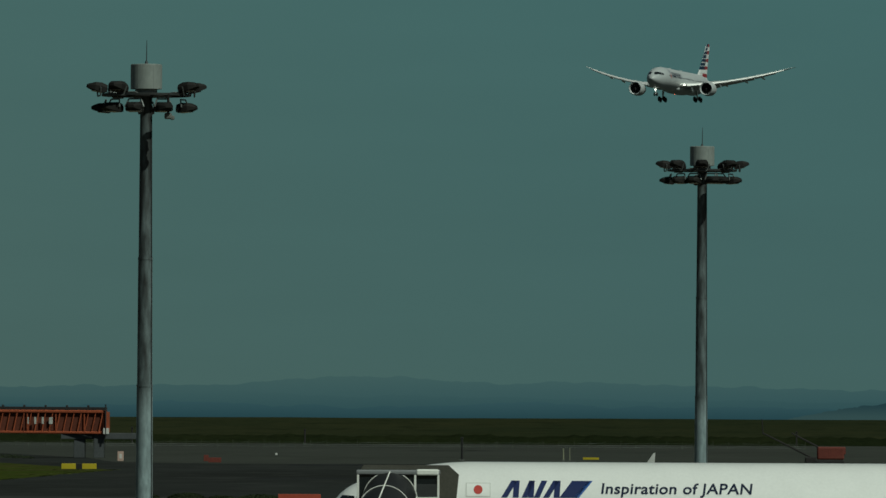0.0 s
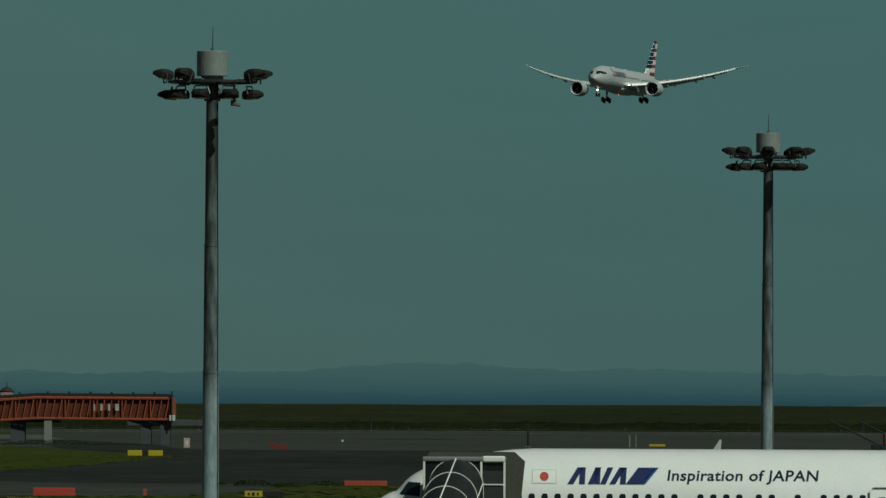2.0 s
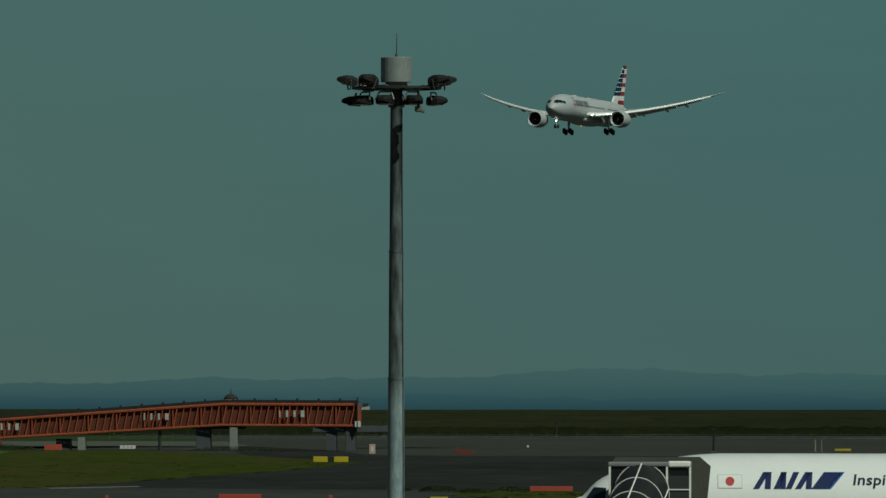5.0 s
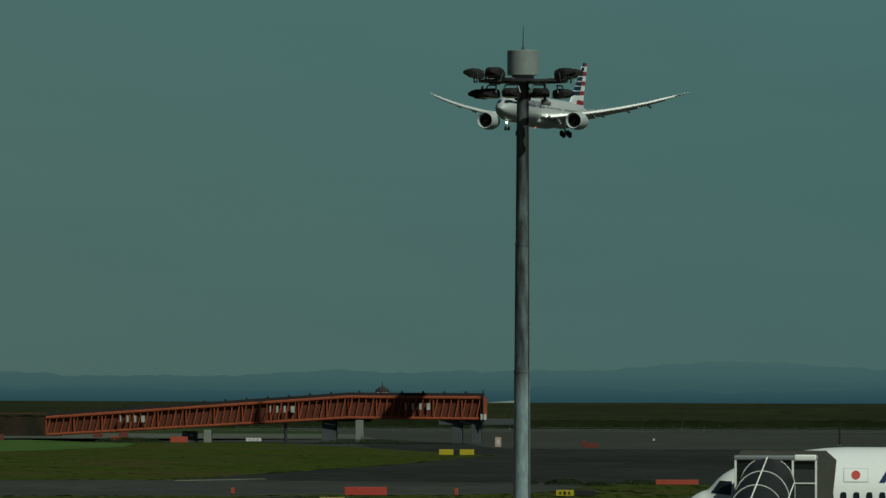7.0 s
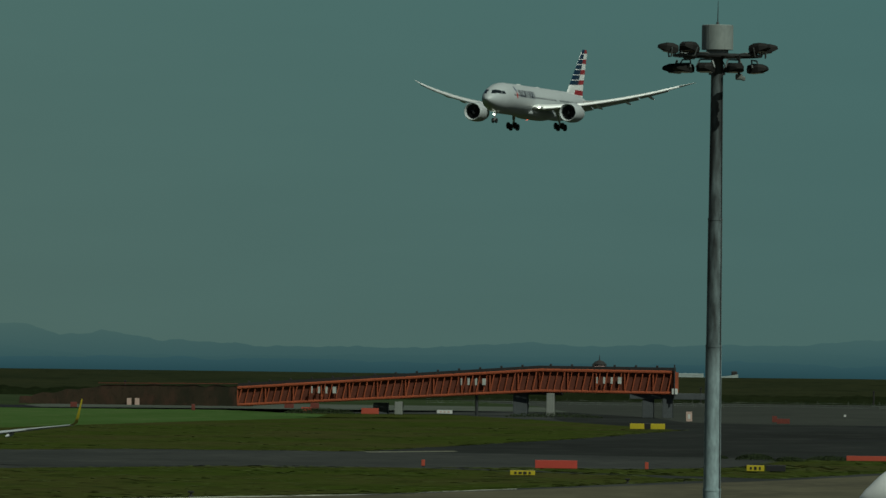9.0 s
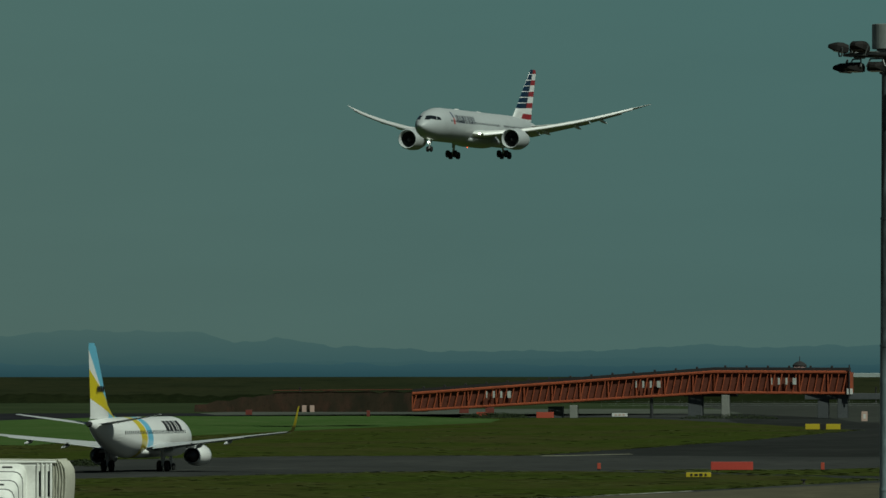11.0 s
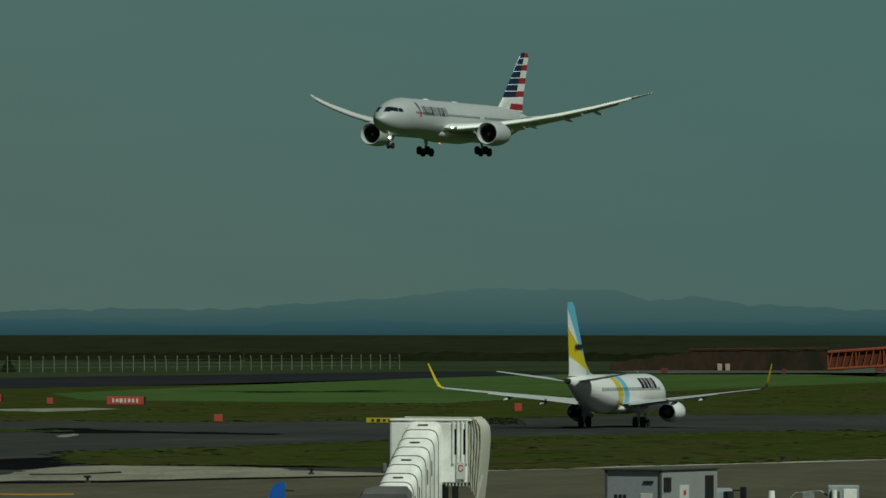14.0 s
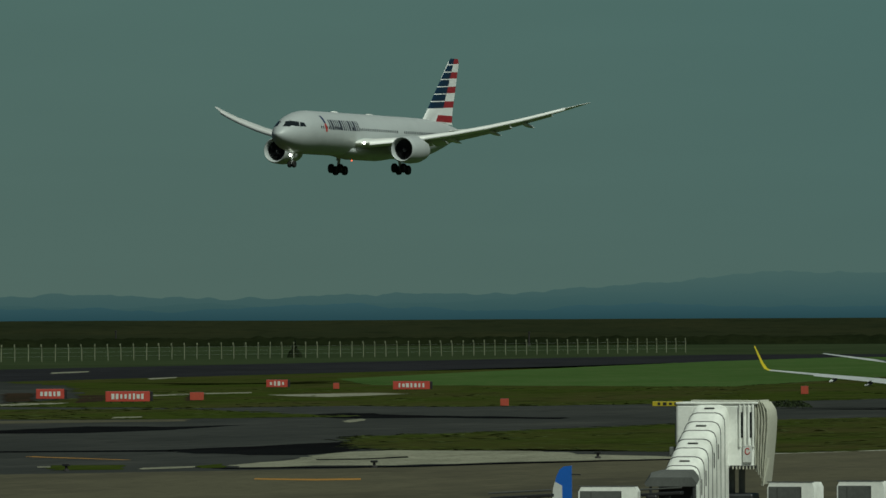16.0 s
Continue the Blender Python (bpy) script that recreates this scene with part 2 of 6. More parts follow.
def box(c, s, bevel=0.0, bm=None, turn=None):
    own = bmesh.new()
    bmesh.ops.create_cube(own, size=1.0)
    bmesh.ops.scale(own, vec=s, verts=own.verts)
    if bevel:
        bmesh.ops.bevel(own, geom=own.edges[:], offset=bevel, segments=2, profile=0.5, affect="EDGES")
    bmesh.ops.transform(own, matrix=Matrix.Translation(c) @ (turn or Matrix()), verts=own.verts)
    return join(bm, own)


def join(bm, own):
    if bm is None:
        return own
    me = bpy.data.meshes.new("tmp")
    own.to_mesh(me)
    own.free()
    bm.from_mesh(me)
    bpy.data.meshes.remove(me)
    return bm


def rod(a, b, r, r2=None, n=10, bm=None):
    a, b = Vector(a), Vector(b)
    own = bmesh.new()
    way = b - a
    bmesh.ops.create_cone(own, cap_ends=True, segments=n, radius1=r, radius2=r if r2 is None else r2, depth=way.length)
    bmesh.ops.transform(own, matrix=Matrix.Translation((a + b) / 2) @ way.to_track_quat("Z", "Y").to_matrix().to_4x4(), verts=own.verts)
    return join(bm, own)


def loft(rings, bm=None, caps=True, closed=True):
    bm = bm or bmesh.new()
    rows = [[bm.verts.new(p) for p in ring] for ring in rings]
    n = len(rows[0])
    for r0, r1 in zip(rows, rows[1:]):
        for i in range(n if closed else n - 1):
            bm.faces.new((r0[i], r0[(i + 1) % n], r1[(i + 1) % n], r1[i]))
    if caps:
        bm.faces.new(rows[0][::-1])
        bm.faces.new(rows[-1])
    return bm


def revolve(profile, n=28, bm=None, caps=False, flat=0.0):
    """A body round the x axis from (x, radius) pairs; flat squeezes its underside."""
    rings = []
    for x, r in profile:
        ring = []
        for k in range(n):
            a = 2 * math.pi * k / n
            z = r * math.sin(a)
            ring.append((x, r * math.cos(a), z * (1 - flat) if z < 0 else z))
        rings.append(ring)
    return loft(rings, bm, caps)


def sheet(points, z=0.0, bm=None):
    bm = bm or bmesh.new()
    bm.faces.new([bm.verts.new((x, y, z)) for x, y in points])
    return bm


class Body:
    """The tube of an airliner: nose at x = 0, tail at x = -length."""

    def __init__(self, length, ry, rz, nose, tail, tail_z, zc=0.0, droop=0.16):
        self.length, self.ry, self.rz, self.nose, self.tail, self.tail_z, self.zc, self.droop = length, ry, rz, nose, tail, tail_z, zc, droop
        self.crown = None    # optional (d, z) line of the top of the nose

    def section(self, d):
        """Half width, top and bottom at d metres behind the nose."""
        zn = -self.droop * self.rz
        s = min(1.0, d / self.nose)
        k = max(1e-4, 1 - (1 - s) ** 2)
        kb = max(1e-4, 1 - (1 - min(1.0, d / (0.8 * self.nose))) ** 2)
        w, top, low = self.ry * k ** 0.55, zn + (self.rz - zn) * k ** 0.74, zn - (self.rz + zn) * kb ** 0.56
        u = max(0.0, (d - (self.length - self.tail)) / self.tail)
        if u > 0:
            w = self.ry * (1 - 0.93 * u ** 1.7)
            top = self.rz - (self.rz - self.tail_z - 0.35) * u ** 2.2
            low = -self.rz + (self.rz + self.tail_z - 0.15) * u ** 1.5
        top, low = top + self.zc, low + self.zc
        if self.crown and d < self.nose:
            top = float(np.interp(d, [p[0] for p in self.crown], [p[1] for p in self.crown]))
        return w, top, low

    def point(self, d, angle, out=0.0):
        """On the skin: angle in degrees from straight down, positive to the left (port) side."""
        w, top, low = self.section(d)
        zm, h = (top + low) / 2, (top - low) / 2
        a = radians(angle)
        return Vector((-d, (w + out) * math.sin(a), zm - (h + out) * math.cos(a)))

    def angle_at(self, d, z):
        w, top, low = self.section(d)
        return math.degrees(math.acos(max(-1, min(1, ((top + low) / 2 - z) / ((top - low) / 2)))))

    def at(self, d, z, side=1, out=0.0):
        return self.point(d, side * self.angle_at(d, z), out)

    def mesh(self, n=48):
        ds = [self.nose * (i / 36) ** 2 for i in range(37)]
        ds[0] = 0.004
        straight = self.length - self.tail - self.nose
        ds += [self.nose + straight * i / 10 for i in range(1, 11)]
        ds += [self.length - self.tail + self.tail * i / 14 for i in range(1, 15)]
        return loft([[self.point(d, 360 * k / n) for k in range(n)] for d in ds])

    def patch(self, corners, side=1, out=0.012, nd=6, nz=4):
        """A painted or glazed patch on the skin between four (d, z) corners, clockwise."""
        bm = bmesh.new()
        (a, b, c, e) = [Vector(p) for p in corners]
        grid = []
        for i in range(nd + 1):
            row = []
            for j in range(nz + 1):
                u, v = i / nd, j / nz
                p = a.lerp(b, u).lerp(e.lerp(c, u), v)
                row.append(bm.verts.new(self.at(p.x, p.y, side, out)))
            grid.append(row)
        for i in range(nd):
            for j in range(nz):
                bm.faces.new((grid[i][j], grid[i + 1][j], grid[i + 1][j + 1], grid[i][j + 1]))
        return bm


FOIL = [(0, 0.0), (0.02, 0.22), (0.08, 0.40), (0.2, 0.55), (0.38, 0.58), (0.6, 0.44), (0.82, 0.20), (1, 0.02), (0.82, -0.10), (0.6, -0.28), (0.38, -0.42), (0.2, -0.42), (0.08, -0.32), (0.02, -0.18)]


def wing(stations, side=1, upright=False, mirror_foil=False):
    """Lofted aerofoils: stations of (x of leading edge, span, height, chord, thickness)."""
    rings = []
    for x, y, z, chord, thick in stations:
        ring = []
        for u, v in FOIL:
            if mirror_foil:
                v = 0.5 * v if v > 0 else 0.7 * v
            ring.append((x - u * chord, z + v * thick, y) if upright else (x - u * chord, side * y, z + v * thick))
        rings.append(ring)
    return loft(rings)


def between(stations, y):
    for a, b in zip(stations, stations[1:]):
        if a[1] <= y <= b[1]:
            u = (y - a[1]) / (b[1] - a[1])
            return [p + (q - p) * u for p, q in zip(a, b)]
    return list(stations[-1])


def add_flap(parent, stations, y0, y1, side, drop, length, mat):
    rings = []
    for y in (y0, y1):
        x, _, z, chord, thick = between(stations, y)
        c = chord * length
        te = x - chord
        ring = [(0.35 * c, 0.02), (0.1 * c, 0.10 * c), (-0.3 * c, 0.02), (-c, -0.5 * drop * c), (-0.3 * c, -0.22 * c), (0.2 * c, -0.10 * c)]
        rings.append([(te + dx, side * y, z - 0.10 * thick + dz) for dx, dz in ring])
    part("flap", loft(rings), mat, parent, smooth=40)


def add_engine(plane, x, y, z, r, length, mat, wing_z, flat=0.0, lip=None):
    """Nacelle with intake lip, fan, spinner, core and pylon; x is the intake's face."""
    at = pose(x, y, z)
    nac = part("engine", revolve([(-1.1 * r * 0.6, 0.80 * r), (-0.25 * r, 0.78 * r), (-0.05 * r, 0.84 * r), (-0.12 * r, 0.93 * r), (-0.45 * r, 0.99 * r), (-0.4 * length, 1.03 * r),
                                  (-0.7 * length, 0.97 * r), (-length, 0.74 * r), (-length + 0.02, 0.68 * r), (-0.8 * length, 0.70 * r)], 32, flat=flat), mat, plane, "engine nacelle", 35, at)
    part("intake_lip", revolve([(-0.22 * r, 0.785 * r), (-0.03 * r, 0.82 * r), (0.02 * r, 0.88 * r), (-0.08 * r, 0.945 * r), (-0.30 * r, 0.985 * r)], 32, flat=flat), lip or M_METAL, nac, "polished metal intake lip", 60)
    fan = bmesh.new()
    for k in range(20):
        a = 2 * math.pi * k / 20
        c, s = math.cos(a), math.sin(a)
        p = [(-0.62 * r, 0.2 * r, -0.05 * r), (-0.50 * r, 0.2 * r, 0.05 * r), (-0.50 * r, 0.79 * r, 0.13 * r), (-0.66 * r, 0.79 * r, -0.10 * r)]
        fan.faces.new([fan.verts.new((px, py * c - pz * s, py * s + pz * c)) for px, py, pz in p])
    part("fan", fan, M_DARKMETAL, nac, "dark fan blades")
    part("fan_backing", revolve([(-0.7 * r, 0.01), (-0.7 * r, 0.8 * r)], 24), M_BLACK, nac)
    part("spinner", revolve([(-0.30 * r, 0.01), (-0.36 * r, 0.10 * r), (-0.55 * r, 0.22 * r), (-0.66 * r, 0.24 * r)], 16), M_DARKMETAL, nac, smooth=60)
    part("exhaust_core", revolve([(-0.85 * length, 0.55 * r), (-1.05 * length, 0.50 * r), (-1.22 * length, 0.36 * r), (-1.4 * length, 0.04)], 20), M_DARKMETAL, nac, "dark exhaust cone", 50)
    h = wing_z - z
    rings = []
    for px, z0, z1, w in ((-0.35 * length, 0.9 * r, 0.98 * r, 0.10), (-0.55 * length, 0.85 * r, max(1.1 * r, 0.8 * h), 0.22), (-0.9 * length, 0.7 * r, h + 0.1, 0.24), (-1.5 * length, h - 0.3, h, 0.08)):
        rings.append([(px, w, z0), (px, w, z1), (px, -w, z1), (px, -w, z0)])
    part("pylon", loft(rings), mat, nac, smooth=30)
    return nac


def wheel(parent, c, r, w, mesh=None):
    bm = bmesh.new()
    rim = [(-w / 2, 0.62 * r), (-w / 2, 0.90 * r), (-0.36 * w, 0.985 * r), (-0.1 * w, r), (0.1 * w, r), (0.36 * w, 0.985 * r), (w / 2, 0.90 * r), (w / 2, 0.62 * r)]
    rings = [[(rr * math.cos(2 * math.pi * k / 20), y, rr * math.sin(2 * math.pi * k / 20)) for k in range(20)] for y, rr in rim]
    loft(rings, bm, False)
    wh = part("wheel", bm, M_TYRE, parent, "black rubber tyre", 50, pose(*c))
    part("hub", rod((0, -0.3 * w, 0), (0, 0.3 * w, 0), 0.63 * r, n=16), M_DARKMETAL, wh, "dark metal hub", 40)
    return wh


def add_gear(plane, top, foot, wheels, r, w, bogie=0.0, tilt=0.0, name="main_gear"):
    """A strut from top to the axle height foot, a bogie beam and its wheels at (dx, dy)."""
    leg = part(name, rod(top, foot, 0.24 * r + 0.05, n=12), M_WING, plane, "grey landing gear leg", 40)
    part("piston", rod(Vector(foot) + Vector((0, 0, 1.3 * r)), foot, 0.13 * r + 0.05, n=10), M_METAL, leg, "bright steel piston", 40)
    mid = Vector(top).lerp(Vector(foot), 0.55)
    part("drag_brace", rod(mid, Vector(top) + Vector((1.2 * r, 0, 0)), 0.09 * r + 0.02, n=8), M_WING, leg, smooth=40)
    part("gear_door", box(Vector(top).lerp(Vector(foot), 0.35) + Vector((0, 0.42 * r * (1 if top[1] >= 0 else -1), 0)), (1.2 * r, 0.05, 1.7 * r), 0.02), M_PLANE, leg)
    if bogie:
        part("bogie_beam", rod(Vector(foot) + Vector((bogie, 0, tilt)), Vector(foot) - Vector((bogie, 0, tilt)), 0.18 * r, n=8), M_DARKMETAL, leg, smooth=40)
    for dx, dy in wheels:
        dz = tilt * (1 if dx > 0 else -1) if bogie else 0
        wheel(leg, Vector(foot) + Vector((dx, dy, dz)), r, w)
    return leg


def lamp_disc(parent, c, r, mat, name="landing_light"):
    bm = bmesh.new()
    bmesh.ops.create_uvsphere(bm, u_segments=12, v_segments=8, radius=r)
    return part(name, bm, mat, parent, "small glowing lamp", 80, pose(*c))


# ---- setting: ground, paving, grass, sea wall, distance ----
def fan_points(r, a0, a1, n):
    return [(r * math.sin(radians(a0 + (a1 - a0) * i / n)), r * math.cos(radians(a0 + (a1 - a0) * i / n))) for i in range(n + 1)]


def ground_piece(name, points, mat, z, label, rough_edge=0.0, seed=0):
    """A flat piece of ground with a slightly uneven outline."""
    rnd = random.Random(seed)
    out = []
    for (x0, y0), (x1, y1) in zip(points, points[1:] + points[:1]):
        n = max(1, int(math.hypot(x1 - x0, y1 - y0) / 3)) if rough_edge else 1
        for i in range(n):
            u = i / n
            j = rough_edge if i else 0
            out.append((x0 + (x1 - x0) * u + rnd.uniform(-j, j), y0 + (y1 - y0) * u + rnd.uniform(-j, j) * 5))
    bm = sheet(out, 0.25 * z)
    bmesh.ops.triangulate(bm, faces=bm.faces[:])
    return solid(name, bm, mat, label, "ground", kind="structure")


def build_ground():
    solid("ground", sheet([(-3000, -900), (3000, -900), (3000, 4950), (-3000, 4950)], 0.0), M_ASPHALT, "grey worn asphalt of taxiways and open airfield", "ground", kind="structure")
    ground_piece("apron", [(-300, -300), (400, -300), (400, 900), (20, 905), (-6, 860), (-20, 773), (-49, 640), (-65, 610), (-96, 520), (-125, 490), (-300, 430)], M_APRON, 0.02, "tan-grey concrete apron with faint stains")
    ground_piece("taxiway", [(-30, 975), (20, 907), (400, 902), (500, 2650), (140, 2450), (0, 2250), (-60, 2100), (-120, 2128), (-90, 1700), (-57, 1470), (-64, 1230), (-77, 1000)], M_TAXI, 0.012, "older dark asphalt of the taxiway", 0.0, 50)
    ground_piece("pale_verge", [(-106.0, 532.4), (-105.6, 553.6), (-107.5, 572.0), (-107.8, 586.5), (-105.5, 596.3), (-97.5, 592.9), (-87.9, 572.5), (-81.2, 562.6), (-80.2, 555.8), (-89.4, 543.6), (-94.8, 531.6), (-100.0, 532.0), (-103.6, 524.2)], M_PALE, 0.035, "pale concrete strip along the apron's edge", 0.45, 1)
    ground_piece("pale_kerb", [(-76, 574), (-67, 597), (-57, 621), (-50, 640), (-40, 687), (-40.3, 689), (-51, 645), (-58, 625), (-68, 600.5), (-76.6, 577)], M_KERB, 0.03, "pale concrete kerb line", 0.1, 2)
    ground_piece("grass_near", [(-121.5, 662), (-113, 613), (-106, 593), (-94, 595), (-84.5, 584.5), (-76, 578), (-67.5, 601), (-57, 627), (-47, 655), (-38, 704), (-27, 762), (-36, 790), (-46, 806), (-60, 832), (-77, 822), (-92, 786), (-102, 765), (-108, 728), (-114, 694)], M_GRASS, 0.05, "rough green-brown grass beside the taxiway", 0.5, 3)
    ground_piece("grass_strip", [(-57, 838), (-40, 806), (-22, 780), (-8, 865), (-2, 930), (-9, 965), (-26, 962), (-26, 880), (-36, 845)], M_GRASS, 0.05, "narrow strip of rough grass by the taxiway", 0.5, 4)
    ground_piece("grass_middle", [(-57, 1470), (-64, 1230), (-77, 995), (-104, 990), (-133, 912), (-150, 885), (-165, 900), (-180, 880), (-208, 905), (-216, 1000), (-260, 1190), (-290, 1270),
                                  (-272, 1500), (-255, 1700), (-200, 1900), (-130, 1940), (-90, 1700)], M_GRASS, 0.05, "broad field of rough grass behind the taxiway", 0.8, 5)
    ground_piece("grass_bright", [(-243, 1311), (-215, 1185), (-157, 1140), (-157, 1343), (-150, 1535), (-141, 1712), (-150, 1850), (-188, 2010), (-246, 1985), (-253, 1807), (-250, 1500)],
                 M_GREEN, 0.09, "smooth bright green mown grass", 0.5, 6)
    ground_piece("grass_left", [(-147, 800), (-163, 782), (-260, 786), (-262, 870), (-178, 872)], M_GRASS, 0.05, "dark rough grass strip between taxiways", 0.6, 7)
    ground_piece("runway", [(-290, 1235), (-268, 1505), (-240, 2000), (-200, 2090), (-120, 2130), (-299, 2150), (-334, 1860), (-362, 1590), (-460, 1500), (-460, 1100)], M_DARK, 0.06, "dark asphalt of the runway's end", 0.0, 8)
    ground_piece("grass_far", [(-700, 1500), (-362, 1592), (-334, 1862), (-299, 2152), (-120, 2140), (-60, 2150), (0, 2300), (140, 2500), (500, 2700), (500, 3300), (-900, 3300)],
                 M_DULL, 0.07, "dull dry grass before the sea wall", 0.0, 9)
    ground_piece("service_road", [(-236, 2050), (-200, 2092), (-120, 2132), (-70, 2110), (-100, 2440), (-262, 2440), (-252, 2150)], M_ROAD, 0.10, "pale grey concrete service road before the sea wall", 0.0, 60)
    ground_piece("far_pavement", [(-66, 1712), (-45, 1680), (120, 1735), (330, 1760), (520, 2650), (520, 2990), (-195, 2990), (-140, 2500), (-110, 2110), (-80, 1900)], M_FARPAVE, 0.12, "grey weathered pavement reaching to the foot of the sea wall", 0.0, 61)
    ground_piece("dark_patch", [(-161.5, 698.5), (-160.1, 705.3), (-158.1, 730.6), (-149.9, 725.5), (-145.2, 739.9), (-145.3, 703.1), (-148.6, 686.4), (-155.2, 684.0), (-157.4, 681.0)], M_TAR, 0.03, "freshly tarred black asphalt patch", 0.35, 10)
    ground_piece("dark_patch", [(-155.2, 814.0), (-153.0, 832.6), (-140.4, 806.5), (-124.5, 789.9), (-122.4, 776.5), (-137.2, 787.9), (-145.4, 785.1)], M_TAR, 0.03, "freshly tarred black asphalt patch", 0.35, 11)
    ground_piece("dark_patch", [(-123.2, 598.1), (-119.6, 613.5), (-117.2, 632.7), (-118.8, 647.5), (-108.9, 599.2), (-107.7, 581.6), (-108.3, 572.1), (-112.4, 572.5), (-118.8, 582.7)], M_TAR, 0.03, "freshly tarred black asphalt patch", 0.40, 12)
    ground_piece("dark_patch", [(-136.2, 589.4), (-134.3, 591.7), (-122.9, 596.8), (-120.7, 587.8), (-132.8, 585.3), (-134.5, 581.8)], M_TAR, 0.03, "freshly tarred black asphalt patch", 0.15, 13)
    ground_piece("crack", [(-104.5, 555.7), (-101.7, 557.7), (-100.2, 566.7), (-99.1, 560.9), (-100.9, 553.2), (-103.6, 551.3)], M_TAR, 0.05, "dark crack across the pale concrete", 0.1, 15)
    slabs = ([(-211, 929), (-209, 940), (-206, 943), (-204, 931), (-204.6, 917), (-205, 903)], [(-330, 1496), (-331, 1533), (-324.5, 1503), (-321.7, 1458)],
             [(-279, 1338), (-280.7, 1368), (-275.8, 1344), (-272.6, 1308)], [(-216.4, 1039), (-215, 1056), (-211, 1037), (-212.5, 1020)], [(-214, 1061), (-210.5, 1074), (-207.5, 1059), (-211, 1046)],
             [(-200.6, 1034), (-192, 1059), (-184, 1043), (-185, 1021), (-187, 1004), (-194, 1015)], [(-170.3, 799), (-168.3, 804), (-166.6, 796), (-168, 788)],
             [(-141.4, 765), (-142.8, 783), (-139.6, 767), (-138, 750)], [(-75, 985), (-66, 1010), (-67, 1018), (-76, 992)],
             [(-117.5, 528.4), (-116.9, 529.6), (-115.8, 524.7), (-116.4, 523.6)], [(-109.4, 523), (-107.3, 529), (-106.3, 524), (-108.2, 517)])
    for k, pts in enumerate(slabs):
        ground_piece("pale_slab", pts, M_PALE, 0.10, "broken pale concrete slab in grass and asphalt", 0.22, 20 + k)
    ground_piece("taxiway_edge", [(-200, 755), (-175, 771), (-159, 781), (-156, 766), (-170, 751), (-200, 735)], M_APRON, 0.035, "worn paler edge strip of the taxiway", 0.3, 33)
    for k, pts in enumerate(([(-241, 1064), (-239, 1073), (-214, 960), (-215, 949)], [(-224, 1032), (-222, 1040), (-205, 957), (-204, 938)], [(-215.5, 1057), (-215, 1066), (-195, 966), (-195.5, 959)])):
        ground_piece("bare_soil", pts, M_SOIL, 0.09, "bare reddish soil among rough grass", 0.4, 34 + k)
    for k, pts in enumerate(([(-117.7, 533), (-113, 534), (-109.5, 517), (-113.7, 515)], [(-107.5, 531), (-107.4, 538.7), (-104.4, 524), (-105.3, 521.6)])):
        ground_piece("verge_grass", pts, M_GRASS, 0.07, "small patch of dark grass at the apron's edge", 0.25, 37 + k)
    ground_piece("edge_gutter", [(-94.4, 529.5), (-89.1, 541.5), (-80.3, 554.7), (-79.6, 550.3), (-88.0, 535.1), (-93.3, 523.4), (-103.2, 518.3), (-106.9, 524.4), (-104.4, 524.3)], M_TAR, 0.055, "dark gutter along the apron's edge", 0.2, 39)
    ground_piece("painted_line", [(-127, 567), (-117, 553), (-116.6, 553.6), (-126.6, 568.4)], M_YELLOWLINE, 0.045, "worn orange-yellow guide line painted on asphalt", 0.05, 30)
    ground_piece("painted_line", [(-95.5, 488.5), (-91.5, 486.6), (-89.1, 488.1), (-88.3, 483.8), (-90.5, 481.4), (-94.9, 485.0)], M_YELLOWLINE, 0.045, "worn orange-yellow guide line painted on asphalt", 0.05, 31)
    # long seams and tar bands across the pavement on the far side
    for k, (x0, y0, x1, y1, w) in enumerate(((-30, 1640, 90, 1668, 26), (-60, 2350, 160, 2380, 30), (-30, 1280, 80, 1300, 10), (-130, 2050, -60, 2060, 30))):
        ground_piece("tar_band", [(x0, y0), (x1, y1), (x1, y1 + w), (x0, y0 + w)], M_DARK, 0.03, "dark tar band in the pavement", 0.0, 40 + k)
    # the sea wall: a long grassy bank, its crest level with the eye
    bm = bmesh.new()
    rings = []
    for i in range(161):
        a = -20 + 30 * i / 160
        h = EYE.z + 0.25 * noise.noise((i * 0.11, 3, 0)) + 0.12 * noise.noise((i * 0.7, 9, 0))
        rings.append([(r * math.sin(radians(a)), r * math.cos(radians(a)), z) for r, z in ((3040, 0), (3090, 1.6), (3160, 4.5), (3230, h - 0.5), (3245, h), (3262, h), (3320, 0))])
    loft(rings, bm)
    solid("sea_wall_bank", bm, M_BERM, "long dark grassy sea wall bank behind the airfield", "bank", kind="structure", smooth=40)
    # dark belt of scrub along the foot of the bank
    rings = []
    for i in range(1201):
        a = -15 + 20 * i / 1200
        h = 3.0 + 0.9 * noise.noise((a * 2.5, 1, 0)) + 0.8 * noise.noise((a * 14, 2, 0)) + 0.5 * noise.noise((a * 60, 3, 0))
        rings.append([(r * math.sin(radians(a)), r * math.cos(radians(a)), z) for r, z in ((3000, 0), (3004, 0.6 * h), (3012, h), (3040, h), (3046, 0))])
    solid("scrub", loft(rings), M_SCRUB, "dark belt of scrub at the foot of the sea wall", "scrub", kind="stuff", smooth=60)


